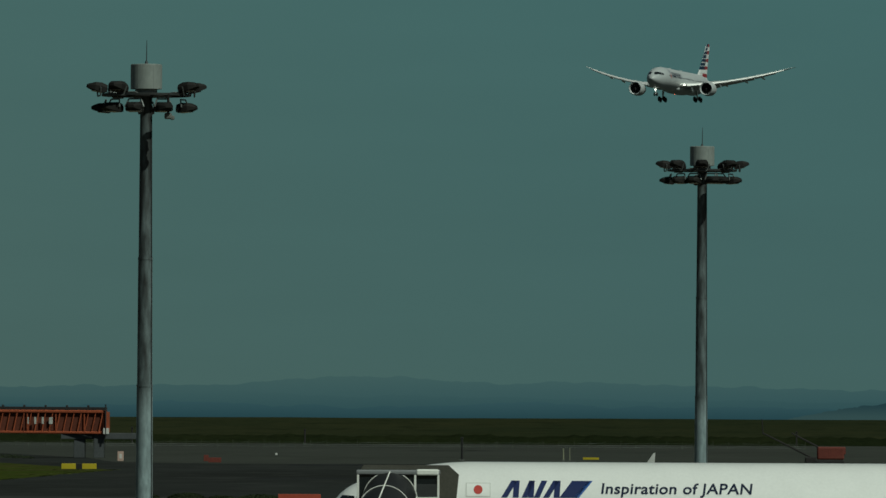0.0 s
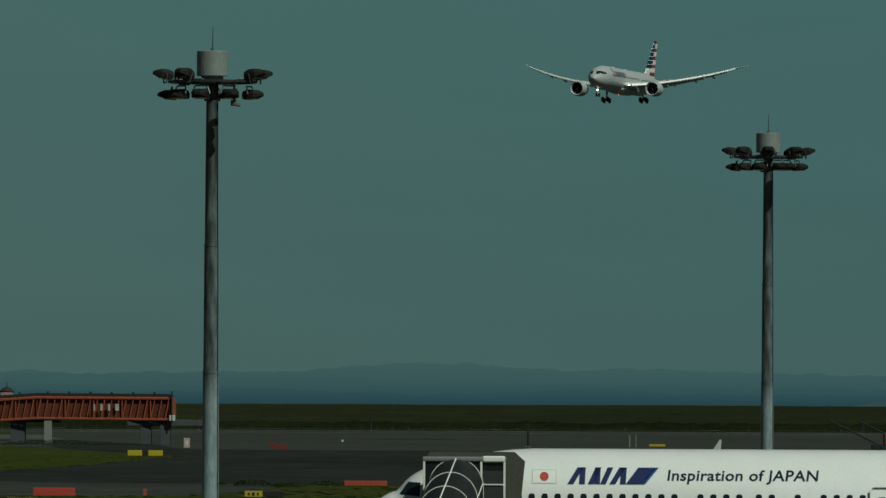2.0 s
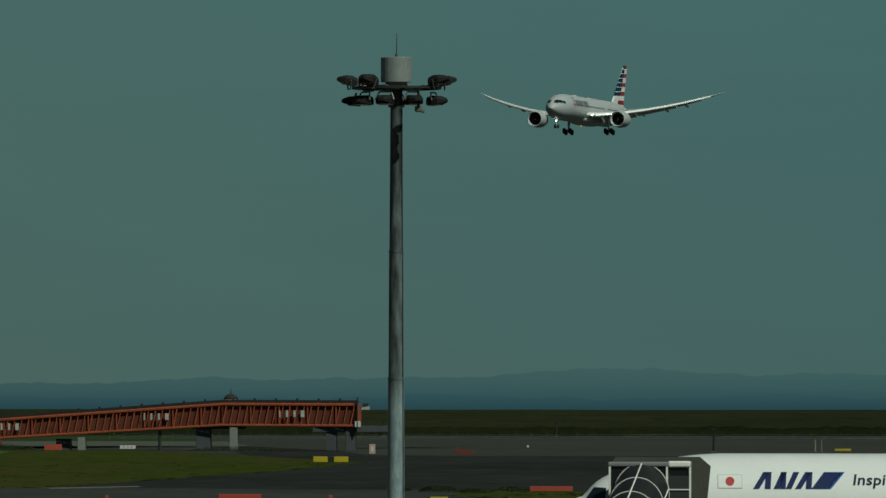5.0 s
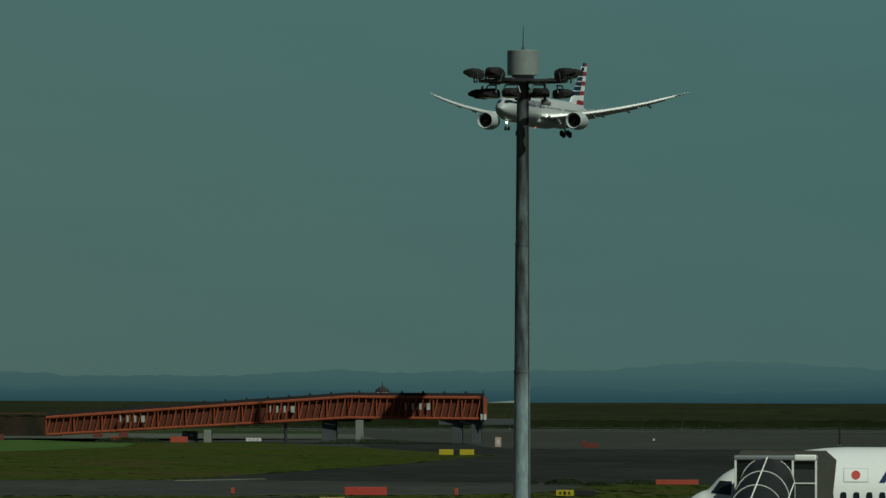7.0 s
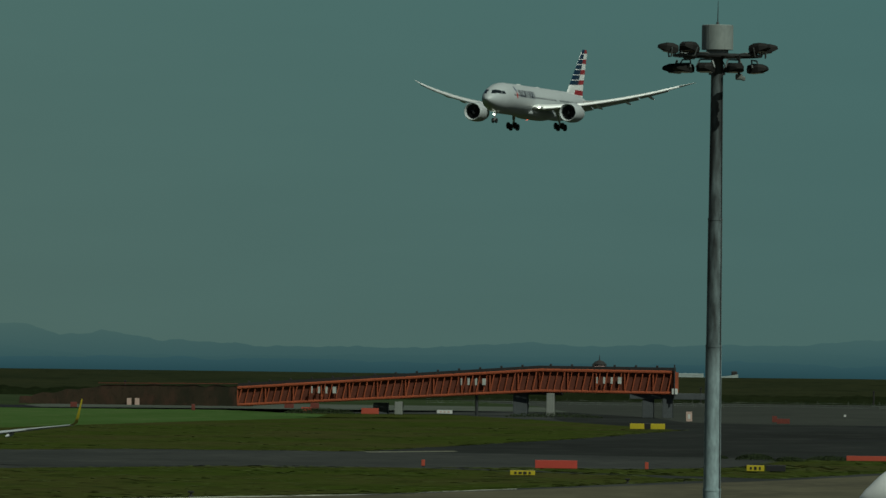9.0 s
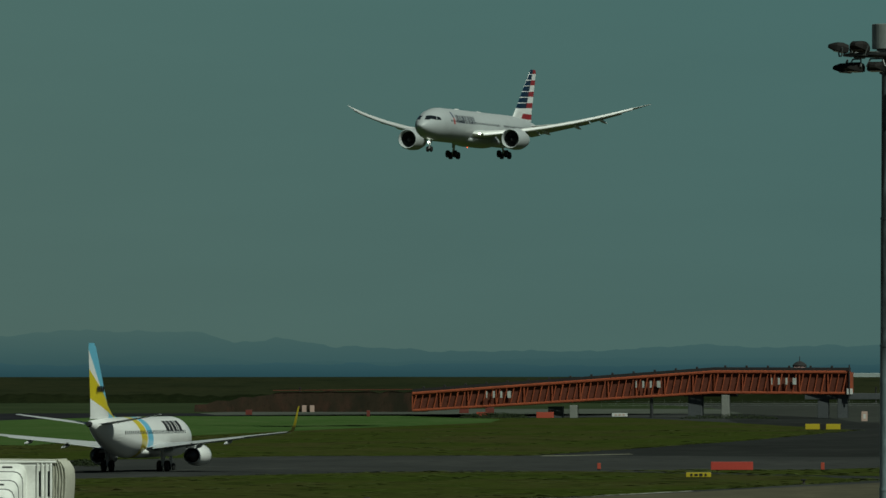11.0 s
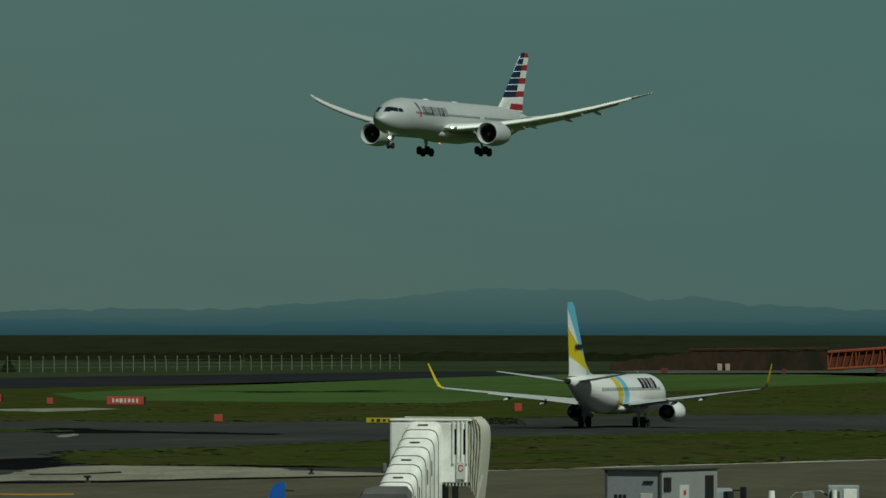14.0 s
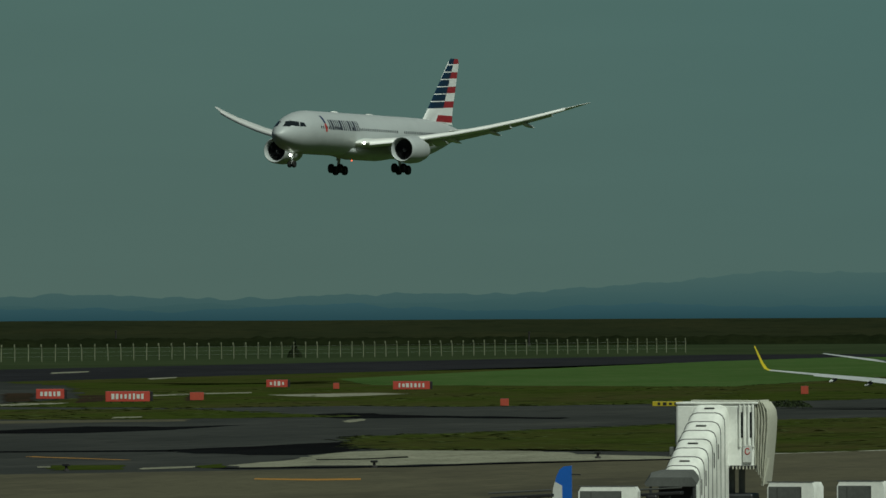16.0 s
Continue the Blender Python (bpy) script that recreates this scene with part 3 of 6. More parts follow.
RIDGE = [(-16, 40), (-12.8, 42), (-12.2, 48), (-11.6, 40), (-11.2, 38), (-10.1, 47), (-9.3, 45), (-8.75, 58), (-8.2, 65), (-7.78, 80), (-7.2, 82), (-6.66, 78), (-6.45, 62), (-6.17, 70),
         (-5.8, 56), (-5.1, 46), (-4.1, 45), (-3.3, 56), (-2.9, 53), (-1.5, 58), (-0.59, 75), (-0.26, 72), (0.25, 60), (0.64, 65), (1.6, 60), (2.75, 52), (6, 50)]


def build_distance():
    def range_of(name, r, heights, mat, label, depth):
        rings = []
        for i in range(1001):
            a = -16 + 22 * i / 1000
            h = heights(a)
            s, c = math.sin(radians(a)), math.cos(radians(a))
            rings.append([((r + d) * s, (r + d) * c, z) for d, z in ((-depth, 0), (-0.4 * depth, EYE.z + 0.55 * h), (0, EYE.z + h), (0.3 * depth, 0))])
        solid(name, loft(rings), mat, label, "hills", kind="structure", smooth=60)
    az, px = [p[0] for p in RIDGE], [p[1] for p in RIDGE]
    unit = 4750 * radians(0.00383)
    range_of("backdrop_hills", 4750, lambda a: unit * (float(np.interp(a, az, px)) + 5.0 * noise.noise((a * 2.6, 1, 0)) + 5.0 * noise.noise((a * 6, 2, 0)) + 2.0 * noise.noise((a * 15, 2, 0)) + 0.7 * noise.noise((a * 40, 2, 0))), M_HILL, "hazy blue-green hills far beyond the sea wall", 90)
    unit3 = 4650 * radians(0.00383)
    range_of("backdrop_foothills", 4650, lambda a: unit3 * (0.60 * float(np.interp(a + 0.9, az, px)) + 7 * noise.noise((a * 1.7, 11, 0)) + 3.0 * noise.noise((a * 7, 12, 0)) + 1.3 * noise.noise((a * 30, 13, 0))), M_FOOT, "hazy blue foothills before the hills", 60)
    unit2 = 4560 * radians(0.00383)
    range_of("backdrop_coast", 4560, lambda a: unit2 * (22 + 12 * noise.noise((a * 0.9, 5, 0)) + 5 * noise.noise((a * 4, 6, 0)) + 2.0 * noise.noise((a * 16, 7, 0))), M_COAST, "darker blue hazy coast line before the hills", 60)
    rings = []
    for i in range(241):
        a = 2.25 + 4.2 * i / 240
        u = min(1, (a - 2.25) / 0.75)
        h = EYE.z - 1.5 + 10.5 * u ** 0.8 + 1.6 * noise.noise((a * 9, 21, 0)) + 0.7 * noise.noise((a * 40, 22, 0))
        s, c = math.sin(radians(a)), math.cos(radians(a))
        rings.append([(r * s, r * c, z) for r, z in ((4430, 0), (4450, 0.5 * h), (4470, h), (4490, 0))])
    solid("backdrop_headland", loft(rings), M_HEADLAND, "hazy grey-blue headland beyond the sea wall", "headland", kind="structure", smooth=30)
    ring = fan_points(4880, -22, 14, 40)
    bm = bmesh.new()
    lo, hi = [bm.verts.new((x, y, 0)) for x, y in ring], [bm.verts.new((x, y, 520)) for x, y in ring]
    for i in range(40):
        bm.faces.new((lo[i], lo[i + 1], hi[i + 1], hi[i]))
    solid("backdrop_sky", bm, M_SKY, "plain hazy teal-grey sky", "sky", kind="structure")


M_FARPAVE = ground_mat("weathered_far_pavement", (0.047, 0.051, 0.046), (0.039, 0.043, 0.038), (0.056, 0.060, 0.053), 0.012, (1, 0.2, 1), fleck=(0.046, 0.050, 0.043))
M_ROAD = ground_mat("pale_road_concrete", (0.085, 0.095, 0.080), (0.066, 0.074, 0.062), (0.105, 0.113, 0.096), 0.02, (1, 0.2, 1))
M_YELLOWLINE = material("worn_guide_line", (0.34, 0.17, 0.03), 0.8, 0, 0.3, 0.5, 6.0)
M_SCRUB = ground_mat("dark_scrub", (0.010, 0.014, 0.006), (0.015, 0.019, 0.008), (0.006, 0.009, 0.004), 0.03, (1, 1, 4), fleck=(0.018, 0.023, 0.010))
M_TAR = ground_mat("black_tar", (0.008, 0.009, 0.010), (0.006, 0.006, 0.007), (0.012, 0.012, 0.013), 0.1, (1, 0.3, 1))
build_ground()
build_distance()


# ---- aircraft ----
def decal(text, size, mat, name, parent, place, label="", shear=0.0, spacing=1.0):
    """Lettering wrapped onto a skin: place(u, v) gives the point for metres along and up."""
    cu = bpy.data.curves.new("lettering", "FONT")
    cu.body, cu.size, cu.shear, cu.space_character, cu.resolution_u, cu.offset = text, size, shear, spacing, 3, 0.011
    ob = bpy.data.objects.new("lettering", cu)
    scene.collection.objects.link(ob)
    me = bpy.data.meshes.new_from_object(ob.evaluated_get(bpy.context.evaluated_depsgraph_get()))
    bpy.data.objects.remove(ob)
    for v in me.vertices:
        v.co = place(v.co.x, v.co.y)
    me.materials.clear()
    me.materials.append(mat)
    return part(name, me, mat, parent, label)


def bars(parent, body, side, d0, z0, widths, height, gap, mat, name, lean=0.0, label=""):
    """A row of slanted plain bars on the skin, from d0 towards the tail (port) or nose (starboard)."""
    d = d0
    for w in widths:
        part(name, body.patch([(d, z0), (d + w, z0), (d + w - lean, z0 + height), (d - lean, z0 + height)], side, 0.02, 2, 3), mat, parent, label)
        d += w + gap


L_WHITE = glowing("landing_lamp_glow", (1.0, 0.97, 0.88), 9.0)
L_RED = glowing("red_beacon_glow", (1.0, 0.12, 0.05), 2.5)


def build_widebody_in_flight():
    """White and silver twin-jet on approach, gear and flaps down; nose at the origin, x forward."""
    plane = thing("airliner", pose(-87, 1747, 69, 0, 0, -106.6), "silver-white wide-body airliner flying, gear down, red-white-blue striped tail", "airliner")
    b = Body(61.5, 2.94, 3.10, 9.5, 18.5, 1.3)
    part("fuselage", b.mesh(), M_SILVER, plane, "silver-grey fuselage", 50)
    part("tail_cone", revolve([(-61.2, 0.34), (-61.7, 0.30), (-62.2, 0.22)], 16, caps=True), M_DARKMETAL, plane, "dark exhaust at the tail", 40, pose(0, 0, 1.3))
    for side in (1, -1):
        part("cockpit_window", b.patch([(1.12, 0.62), (1.90, 0.62), (2.58, 1.42), (2.16, 1.32)], side, 0.02), M_GLASS, plane, "dark cockpit pane")
        part("cockpit_window", b.patch([(1.95, 0.78), (3.35, 0.66), (3.75, 1.30), (2.65, 1.46)], side, 0.02), M_GLASS, plane, "dark cockpit pane")
        part("cockpit_window", b.patch([(3.45, 0.66), (4.75, 0.68), (4.6, 1.20), (3.9, 1.30)], side, 0.02), M_GLASS, plane, "dark cockpit pane")
        for k in range(70):
            d = 8.6 + k * 0.61
            if 16.6 < d < 18.4 or 34.0 < d < 35.6:
                continue
            part("cabin_window", b.patch([(d, 0.52), (d + 0.28, 0.52), (d + 0.28, 0.90), (d, 0.90)], side, 0.012, 1, 1), M_GLASS, plane)
        for d in (6.4, 17.0, 34.2, 50.0):
            part("cabin_door", b.patch([(d, -0.5), (d + 1.07, -0.5), (d + 1.07, 1.5), (d, 1.5)], side, 0.010, 2, 5), M_SILVER, plane)
        # the mark and the airline's name, as plain shapes
        part("tail_mark", b.patch([(9.9, 0.1), (10.55, 0.1), (10.4, 1.25), (9.9, 1.25)], side, 0.022, 2, 5), M_REDPAINT, plane, "red and blue emblem")
        part("tail_mark", b.patch([(9.85, 1.3), (10.4, 1.3), (10.2, 2.35), (9.6, 2.35)], side, 0.022, 2, 5), M_NAVY, plane, "red and blue emblem")
        bars(plane, b, side, 11.5, 0.42, (0.34, 0.62, 0.30, 0.30, 0.30, 0.70, 0.34, 0.28, 0.26, 0.62, 0.34, 0.62, 0.30, 0.30), 1.42, 0.31, M_GREYTXT, "name_bar", 0.12, "slate-grey lettering bar")
    ws = []
    for y, le, chord, th in ((2.2, -19.6, 12.6, 1.35), (4.5, -21.4, 10.6, 1.10), (9.6, -25.1, 7.5, 0.76), (14, -28.0, 6.0, 0.60), (18.5, -31.0, 4.8, 0.54), (22.5, -33.8, 3.8, 0.42), (25.6, -36.0, 2.9, 0.32), (27.6, -37.6, 2.2, 0.22), (29.2, -39.3, 1.4, 0.14), (30.05, -40.6, 0.6, 0.06)):
        s = (y - 2.2) / 27.8
        ws.append((le, y, -1.30 + 1.75 * s + 4.40 * s * s, chord, th))
    for side in (1, -1):
        w = part("wing", wing(ws, side), M_WINGB, plane, "long swept light grey wing bent upwards", 40)
        rings = []
        for x, y, z, c, t in ws[1:8]:
            nose, tall = x + 0.5 * (1 - 0.02 * y), 0.55 * t + 0.24
            rings.append([(nose - u * 0.16 * c - u * 0.1, side * y, z - 0.22 * t - 0.16 + v * tall) for u, v in ((0.0, 0.0), (0.04, 0.34), (0.16, 0.64), (0.42, 0.90), (1.0, 1.05), (1.05, 0.85), (0.5, -0.12), (0.12, -0.16))])
        part("slat", loft(rings), M_PLANE, w, "bright white leading-edge slat", 60)
        for y0, y1, ln in ((3.2, 8.6, 0.20), (10.8, 19.5, 0.22)):
            add_flap(w, ws, y0, y1, side, 0.7, ln, M_WING)
        add_flap(w, ws, 8.8, 10.6, side, 0.8, 0.24, M_WING)
        add_flap(w, ws, 19.8, 25.0, side, 0.35, 0.22, M_WING)
        for y in (6.2, 12.5, 17.6, 21.8):
            x, _, z, c, t = between(ws, y)
            part("flap_fairing", revolve([(0.0, 0.02), (-0.6, 0.22), (-1.8, 0.28), (-3.2, 0.2), (-4.4, 0.03)], 10), M_WINGB, w, smooth=50, at=pose(x - 0.55 * c, side * y, z - 0.5 * t - 0.1, 0, -7, 0))
        part("tailplane", wing([(-52.8, 1.0, 1.3, 6.6, 0.6), (-56.6, 5.6, 1.85, 4.2, 0.4), (-59.6, 9.4, 2.35, 2.2, 0.2), (-60.4, 9.85, 2.4, 1.3, 0.1)], side, mirror_foil=True), M_WINGB, plane, "swept tailplane", 40)
        add_engine(plane, -20.0, side * 10.1, -2.2, 1.92, 6.4, M_SILVER, -0.45, lip=M_SILVER)
        add_gear(plane, (-30.0, side * 4.5, -1.9), (-30.4, side * 5.05, -4.75), [(dx, dy) for dx in (0.74, -0.74) for dy in (0.72, -0.72)], 0.68, 0.54, 0.74, 0.14)
        lamp_disc(w, (-20.45, side * 3.9, -1.25), 0.17, L_WHITE)
    part("fin", wing([(-45.0, 2.4, 0, 14.2, 0.05), (-48.6, 2.7, 0, 10.4, 0.55), (-50.4, 4.4, 0, 8.8, 0.48), (-57.6, 11.6, 0, 3.7, 0.24), (-58.5, 12.2, 0, 2.5, 0.15)], upright=True), M_FLAGTAIL, plane, "tail fin striped in red, white and blue", 40, pose(0.6, 0, 0))
    part("belly_fairing", loft([[(x, w * math.cos(a), -2.2 + h * math.sin(a)) for a in (2 * math.pi * k / 20 for k in range(20))] for x, w, h in ((-17.5, 0.3, 0.2), (-20, 2.3, 1.0), (-24, 3.0, 1.35), (-32, 3.0, 1.35), (-36, 2.2, 1.0), (-39, 0.3, 0.2))]), M_SILVER, plane, smooth=50)
    add_gear(plane, (-5.4, 0, -2.2), (-5.0, 0, -4.6), [(0, 0.34), (0, -0.34)], 0.5, 0.36, name="nose_gear")
    lamp_disc(plane, (-4.5, 0.0, -3.35), 0.17, L_WHITE)
    lamp_disc(plane, (-13.5, 0, 2.98), 0.10, L_RED, "beacon")
    lamp_disc(plane, (-24.5, 0, -3.62), 0.10, L_RED, "beacon")
    for d, h in ((18.5, 0.35), (30.0, 0.3)):
        part("antenna_dome", loft([[(-d + x, w * math.cos(a), 2.92 + hh * math.sin(a)) for a in (math.pi * k / 10 for k in range(11))] for x, w, hh in ((0.9, 0.05, 0.02), (0.5, 0.4, h), (-0.8, 0.4, h), (-1.4, 0.05, 0.02))], closed=False), M_PLANE, plane, smooth=50)
    return plane


M_WINGB = material("pale_wing_paint", (0.68, 0.70, 0.68), 0.36, 0, 0.08, 0.3, 5.0, dirt=(0.42, 0.43, 0.42))
M_FLAGTAIL = material("striped_tail_paint", (0.72, 0.74, 0.74), 0.35, 0, 0.05, 0.6, 8.0)
RED_STRIPE, BLUE_STRIPE = (0.29, 0.022, 0.030), (0.006, 0.023, 0.052)
# stripes across the fin, red behind and blue in front of a slanted line
bands = [(RED_STRIPE, [((0, 0, 1), 2.75, 3.75), ((1, 0, 0.80), -80, -50.6)])]
for k in range(7):
    z0 = 4.82 + k * 1.07
    bands.append((BLUE_STRIPE, [((0.04, 0, 1), z0 - 2.24, z0 - 1.30), ((1, 0, 0.547), -52.9, -40), ((1, 0, 1.03), -80, -45.75)]))
    if k % 2 == 0:
        bands.append((RED_STRIPE, [((0.04, 0, 1), z0 - 2.2, z0 - 1.26), ((1, 0, 0.547), -80, -52.9)]))
painted(M_FLAGTAIL, bands)


def build_narrowbody():
    """White twin-jet with yellow and sky-blue bands, taxiing; nose wheel side at the origin on the ground."""
    plane = thing("taxiing_airliner", pose(-97, 864, 0, 0, 0, 80.7), "white narrow-body airliner with yellow and sky-blue tail, taxiing on asphalt", "airliner")
    b = Body(32.9, 1.88, 2.0, 5.2, 12.0, 1.35, 3.38)
    part("fuselage", b.mesh(), M_AIRDO, plane, "white fuselage with yellow and sky-blue bands", 50)
    part("tail_cone", revolve([(-32.7, 0.30), (-33.1, 0.26), (-33.3, 0.18)], 14, caps=True), M_DARKMETAL, plane, "dark exhaust at the tail", 40, pose(0, 0, 4.75))
    for side in (1, -1):
        part("cockpit_window", b.patch([(1.3, 3.75), (2.5, 3.75), (2.6, 4.25), (1.7, 4.3)], side, 0.02), M_GLASS, plane, "dark cockpit pane")
        for k in range(40):
            d = 5.6 + k * 0.508
            part("cabin_window", b.patch([(d, 3.72), (d + 0.24, 3.72), (d + 0.24, 4.06), (d, 4.06)], side, 0.012, 1, 1), M_GLASS, plane)
        for d in (4.2, 26.2):
            part("cabin_door", b.patch([(d, 2.75), (d + 0.86, 2.75), (d + 0.86, 4.5), (d, 4.5)], side, 0.010, 2, 5), M_PLANE, plane)
        bars(plane, b, side, 6.6, 3.95, (0.95, 0.35, 0.95, 1.0, 1.05), 1.0, 0.30, M_BLACK, "name_bar", 0.0, "black lettering bar")
    ws = []
    for y, le, chord, th in ((1.6, -10.6, 8.2, 0.85), (3.2, -12.0, 6.6, 0.6), (5.2, -13.6, 5.1, 0.42), (9.0, -15.7, 3.9, 0.31), (13.0, -17.8, 2.8, 0.22), (16.6, -19.7, 1.75, 0.15)):
        ws.append((le, y, 2.35 + (y - 1.6) * 0.105, chord, th))
    for side in (1, -1):
        w = part("wing", wing(ws, side), M_WING, plane, "swept light grey wing", 40)
        part("winglet", wing([(-19.7, 16.6, 3.93, 1.6, 0.12), (-20.0, 17.05, 4.12, 1.3, 0.10), (-20.5, 17.35, 4.7, 1.0, 0.08), (-21.5, 17.95, 6.45, 0.42, 0.04)], side, mirror_foil=True), M_YELLOWP, w, "yellow blended winglet", 40)
        add_flap(w, ws, 2.4, 6.2, side, 0.25, 0.10, M_WING)
        add_flap(w, ws, 6.5, 12.0, side, 0.25, 0.10, M_WING)
        for y in (3.4, 6.8, 10.2):
            x, _, z, c, t = between(ws, y)
            part("flap_fairing", revolve([(0.0, 0.02), (-0.5, 0.16), (-1.4, 0.2), (-2.3, 0.14), (-3.0, 0.03)], 10), M_WING, w, smooth=50, at=pose(x - 0.5 * c, side * y, z - 0.5 * t - 0.05, 0, -6, 0))
        part("tailplane", wing([(-28.0, 0.7, 4.75, 4.3, 0.4), (-30.4, 4.2, 5.25, 2.9, 0.25), (-32.3, 7.17, 5.7, 1.5, 0.1)], side, mirror_foil=True), M_WING, plane, "swept tailplane", 40)
        add_engine(plane, -10.2, side * 4.83, 1.52, 1.12, 3.6, M_PLANE, 2.6, 0.12)
        add_gear(plane, (-17.2, side * 2.7, 2.4), (-17.0, side * 2.86, 0.56), [(0, 0.38), (0, -0.38)], 0.56, 0.40)
    part("fin", wing([(-22.6, 5.25, 0, 10.0, 0.04), (-25.0, 5.55, 0, 7.4, 0.5), (-26.8, 6.6, 0, 5.6, 0.45), (-30.6, 12.2, 0, 2.4, 0.2), (-31.2, 12.6, 0, 1.7, 0.1)], upright=True), M_AIRDOFIN, plane, "tail fin in sky blue, white and yellow", 40)
    part("belly_fairing", loft([[(x, w * math.cos(a), 1.95 + h * math.sin(a)) for a in (2 * math.pi * k / 20 for k in range(20))] for x, w, h in ((-9.8, 0.3, 0.2), (-11.5, 1.8, 0.62), (-18.5, 1.8, 0.62), (-21, 0.3, 0.2))]), M_PLANE, plane, smooth=50)
    for k in range(4):
        for side in (1, -1):
            part("fin_mark", box((-28.75 - 0.62 * k, side * 0.235, 8.15), (0.40, 0.02, 0.55), 0), M_BLACK, plane, "small black mark on the fin")
    add_gear(plane, (-4.5, 0, 1.9), (-4.3, 0, 0.36), [(0, 0.22), (0, -0.22)], 0.36, 0.2, name="nose_gear")
    return plane


M_YELLOWP = material("yellow_aircraft_paint", (0.62, 0.50, 0.02), 0.35, 0, 0.05, 1, 8)
M_AIRDO = material("white_banded_fuselage_paint", WHITE, 0.32, 0, 0.05, 0.6, 8.0, coat=0.3)
painted(M_AIRDO, [((0.62, 0.50, 0.02), [((1, 0, 0.35), -19.9, -18.0)]), ((0.16, 0.47, 0.66), [((1, 0, 0.35), -17.7, -15.9)])])
M_AIRDOFIN = material("sky_blue_white_yellow_fin_paint", WHITE, 0.32, 0, 0.05, 0.6, 8.0)
painted(M_AIRDOFIN, [((0.16, 0.47, 0.66), [((1, 0, 0.95), -21.6, 0)]), ((0.62, 0.50, 0.02), [((1, 0, 1.77), -80, -14.9), ((0.25, 0, 1), -0.88, 9.0)])])


def build_parked_widebody():
    """White twin-jet at its stand, nose towards the west; d counts from the nose."""
    plane = thing("parked_airliner", pose(-6.5, 365.5, 0, 0, 0, 180), "white wide-body airliner with blue lettering parked at a boarding bridge", "airliner")
    b = Body(53.7, 2.52, 2.70, 7.6, 17.0, 1.3, 4.72, 0.2)
    b.crown = [(0, 4.2), (0.06, 4.28), (0.25, 4.52), (0.47, 4.74), (0.8, 5.08), (1.1, 5.32), (1.44, 5.50), (1.7, 5.57), (1.8, 5.66), (2.1, 6.02), (2.4, 6.27), (2.72, 6.45), (3.3, 6.72), (4.0, 6.95), (5.0, 7.16), (5.9, 7.28), (6.8, 7.38), (7.6, 7.42)]
    part("fuselage", b.mesh(64), M_PLANE, plane, "glossy white fuselage", 50)
    side = 1    # port side faces the deck
    d_flag = 8.05
    for s in (1, -1):
        part("cockpit_window", b.patch([(1.82, 5.42), (2.70, 5.33), (2.74, 5.92), (2.20, 5.95)], s, 0.02), M_GLASS, plane, "dark cockpit pane")
        part("cockpit_window", b.patch([(2.80, 5.32), (3.75, 5.28), (3.65, 5.80), (2.84, 5.90)], s, 0.02), M_GLASS, plane, "dark cockpit pane")
        k, d = 0, d_flag - 1.08
        skips = {13: 1, 17: 0.5, 19: 1, 20: 1, 24: 3.6}
        for k in range(62):
            d += 0.557 * skips.get(k, 0)
            if d < 36:
                part("cabin_window", rounded_window(b, d, 5.30, s), M_GLASS, plane)
            d += 0.557
        part("cabin_door", b.patch([(5.3, 3.6), (6.3, 3.6), (6.3, 5.7), (5.3, 5.7)], s, 0.010, 2, 6), M_BOARD, plane)
        for d0 in (22.05,):
            door = part("cabin_door", b.patch([(d0, 3.6), (d0 + 1.0, 3.6), (d0 + 1.0, 5.72), (d0, 5.72)], s, 0.026, 2, 6), M_PLANE, plane, "white door outlined in black")
            for c in ([(d0 - 0.1, 3.6), (d0 - 0.02, 3.6), (d0 - 0.02, 5.6), (d0 - 0.1, 5.6)], [(d0 + 1.02, 3.6), (d0 + 1.1, 3.6), (d0 + 1.1, 5.6), (d0 + 1.02, 5.6)], [(d0 + 0.05, 5.74), (d0 + 0.95, 5.74), (d0 + 0.85, 5.82), (d0 + 0.15, 5.82)]):
                part("outline", b.patch(c, s, 0.028, 2, 6), M_BLACK, door, "black outline")
            part("door_window", b.patch([(d0 + 0.35, 5.0), (d0 + 0.65, 5.0), (d0 + 0.65, 5.4), (d0 + 0.35, 5.4)], s, 0.032, 1, 2), M_GLASS, door, "dark door window")
        part("belt_stripe", b.patch([(16.0, 4.98), (45, 4.7), (45, 6.6), (16.0, 5.02)], s, 0.010, 30, 5), M_NAVY, plane, "navy blue stripe")
        part("belt_stripe", b.patch([(15.0, 4.75), (46, 3.9), (46, 4.66), (15.0, 4.95)], s, 0.010, 24, 5), M_BLUE, plane, "bright blue stripe")
    # flag: thin outline and red disc
    part("flag", b.patch([(d_flag - 0.52, 5.92), (d_flag + 0.54, 5.92), (d_flag + 0.54, 6.52), (d_flag - 0.52, 6.52)], side, 0.012, 4, 4), M_BOARD, plane, "painted flag, red disc on white")
    part("flag", b.patch([(d_flag - 0.49, 5.95), (d_flag + 0.51, 5.95), (d_flag + 0.51, 6.49), (d_flag - 0.49, 6.49)], side, 0.018, 4, 4), M_PLANE, plane)
    disc = loft([[b.at(d_flag + 0.01 + r * math.cos(a), 6.22 + r * math.sin(a), side, 0.030) for a in (2 * math.pi * k / 28 for k in range(28))] for r in (0.19, 0.14, 0.09, 0.04, 0.005)], caps=False)
    part("flag_disc", disc, M_REDPAINT, plane, "red disc")
    # the airline's mark as plain slanted shapes in navy, and the slanted blue block
    z0, z1, sl = 5.90, 6.62, 0.42
    d = d_flag + 1.0

    def shape(pts, mat, name, label):
        part(name, b.patch([(d + x, z) for x, z in pts], side, 0.016, 3, 5), mat, plane, label)
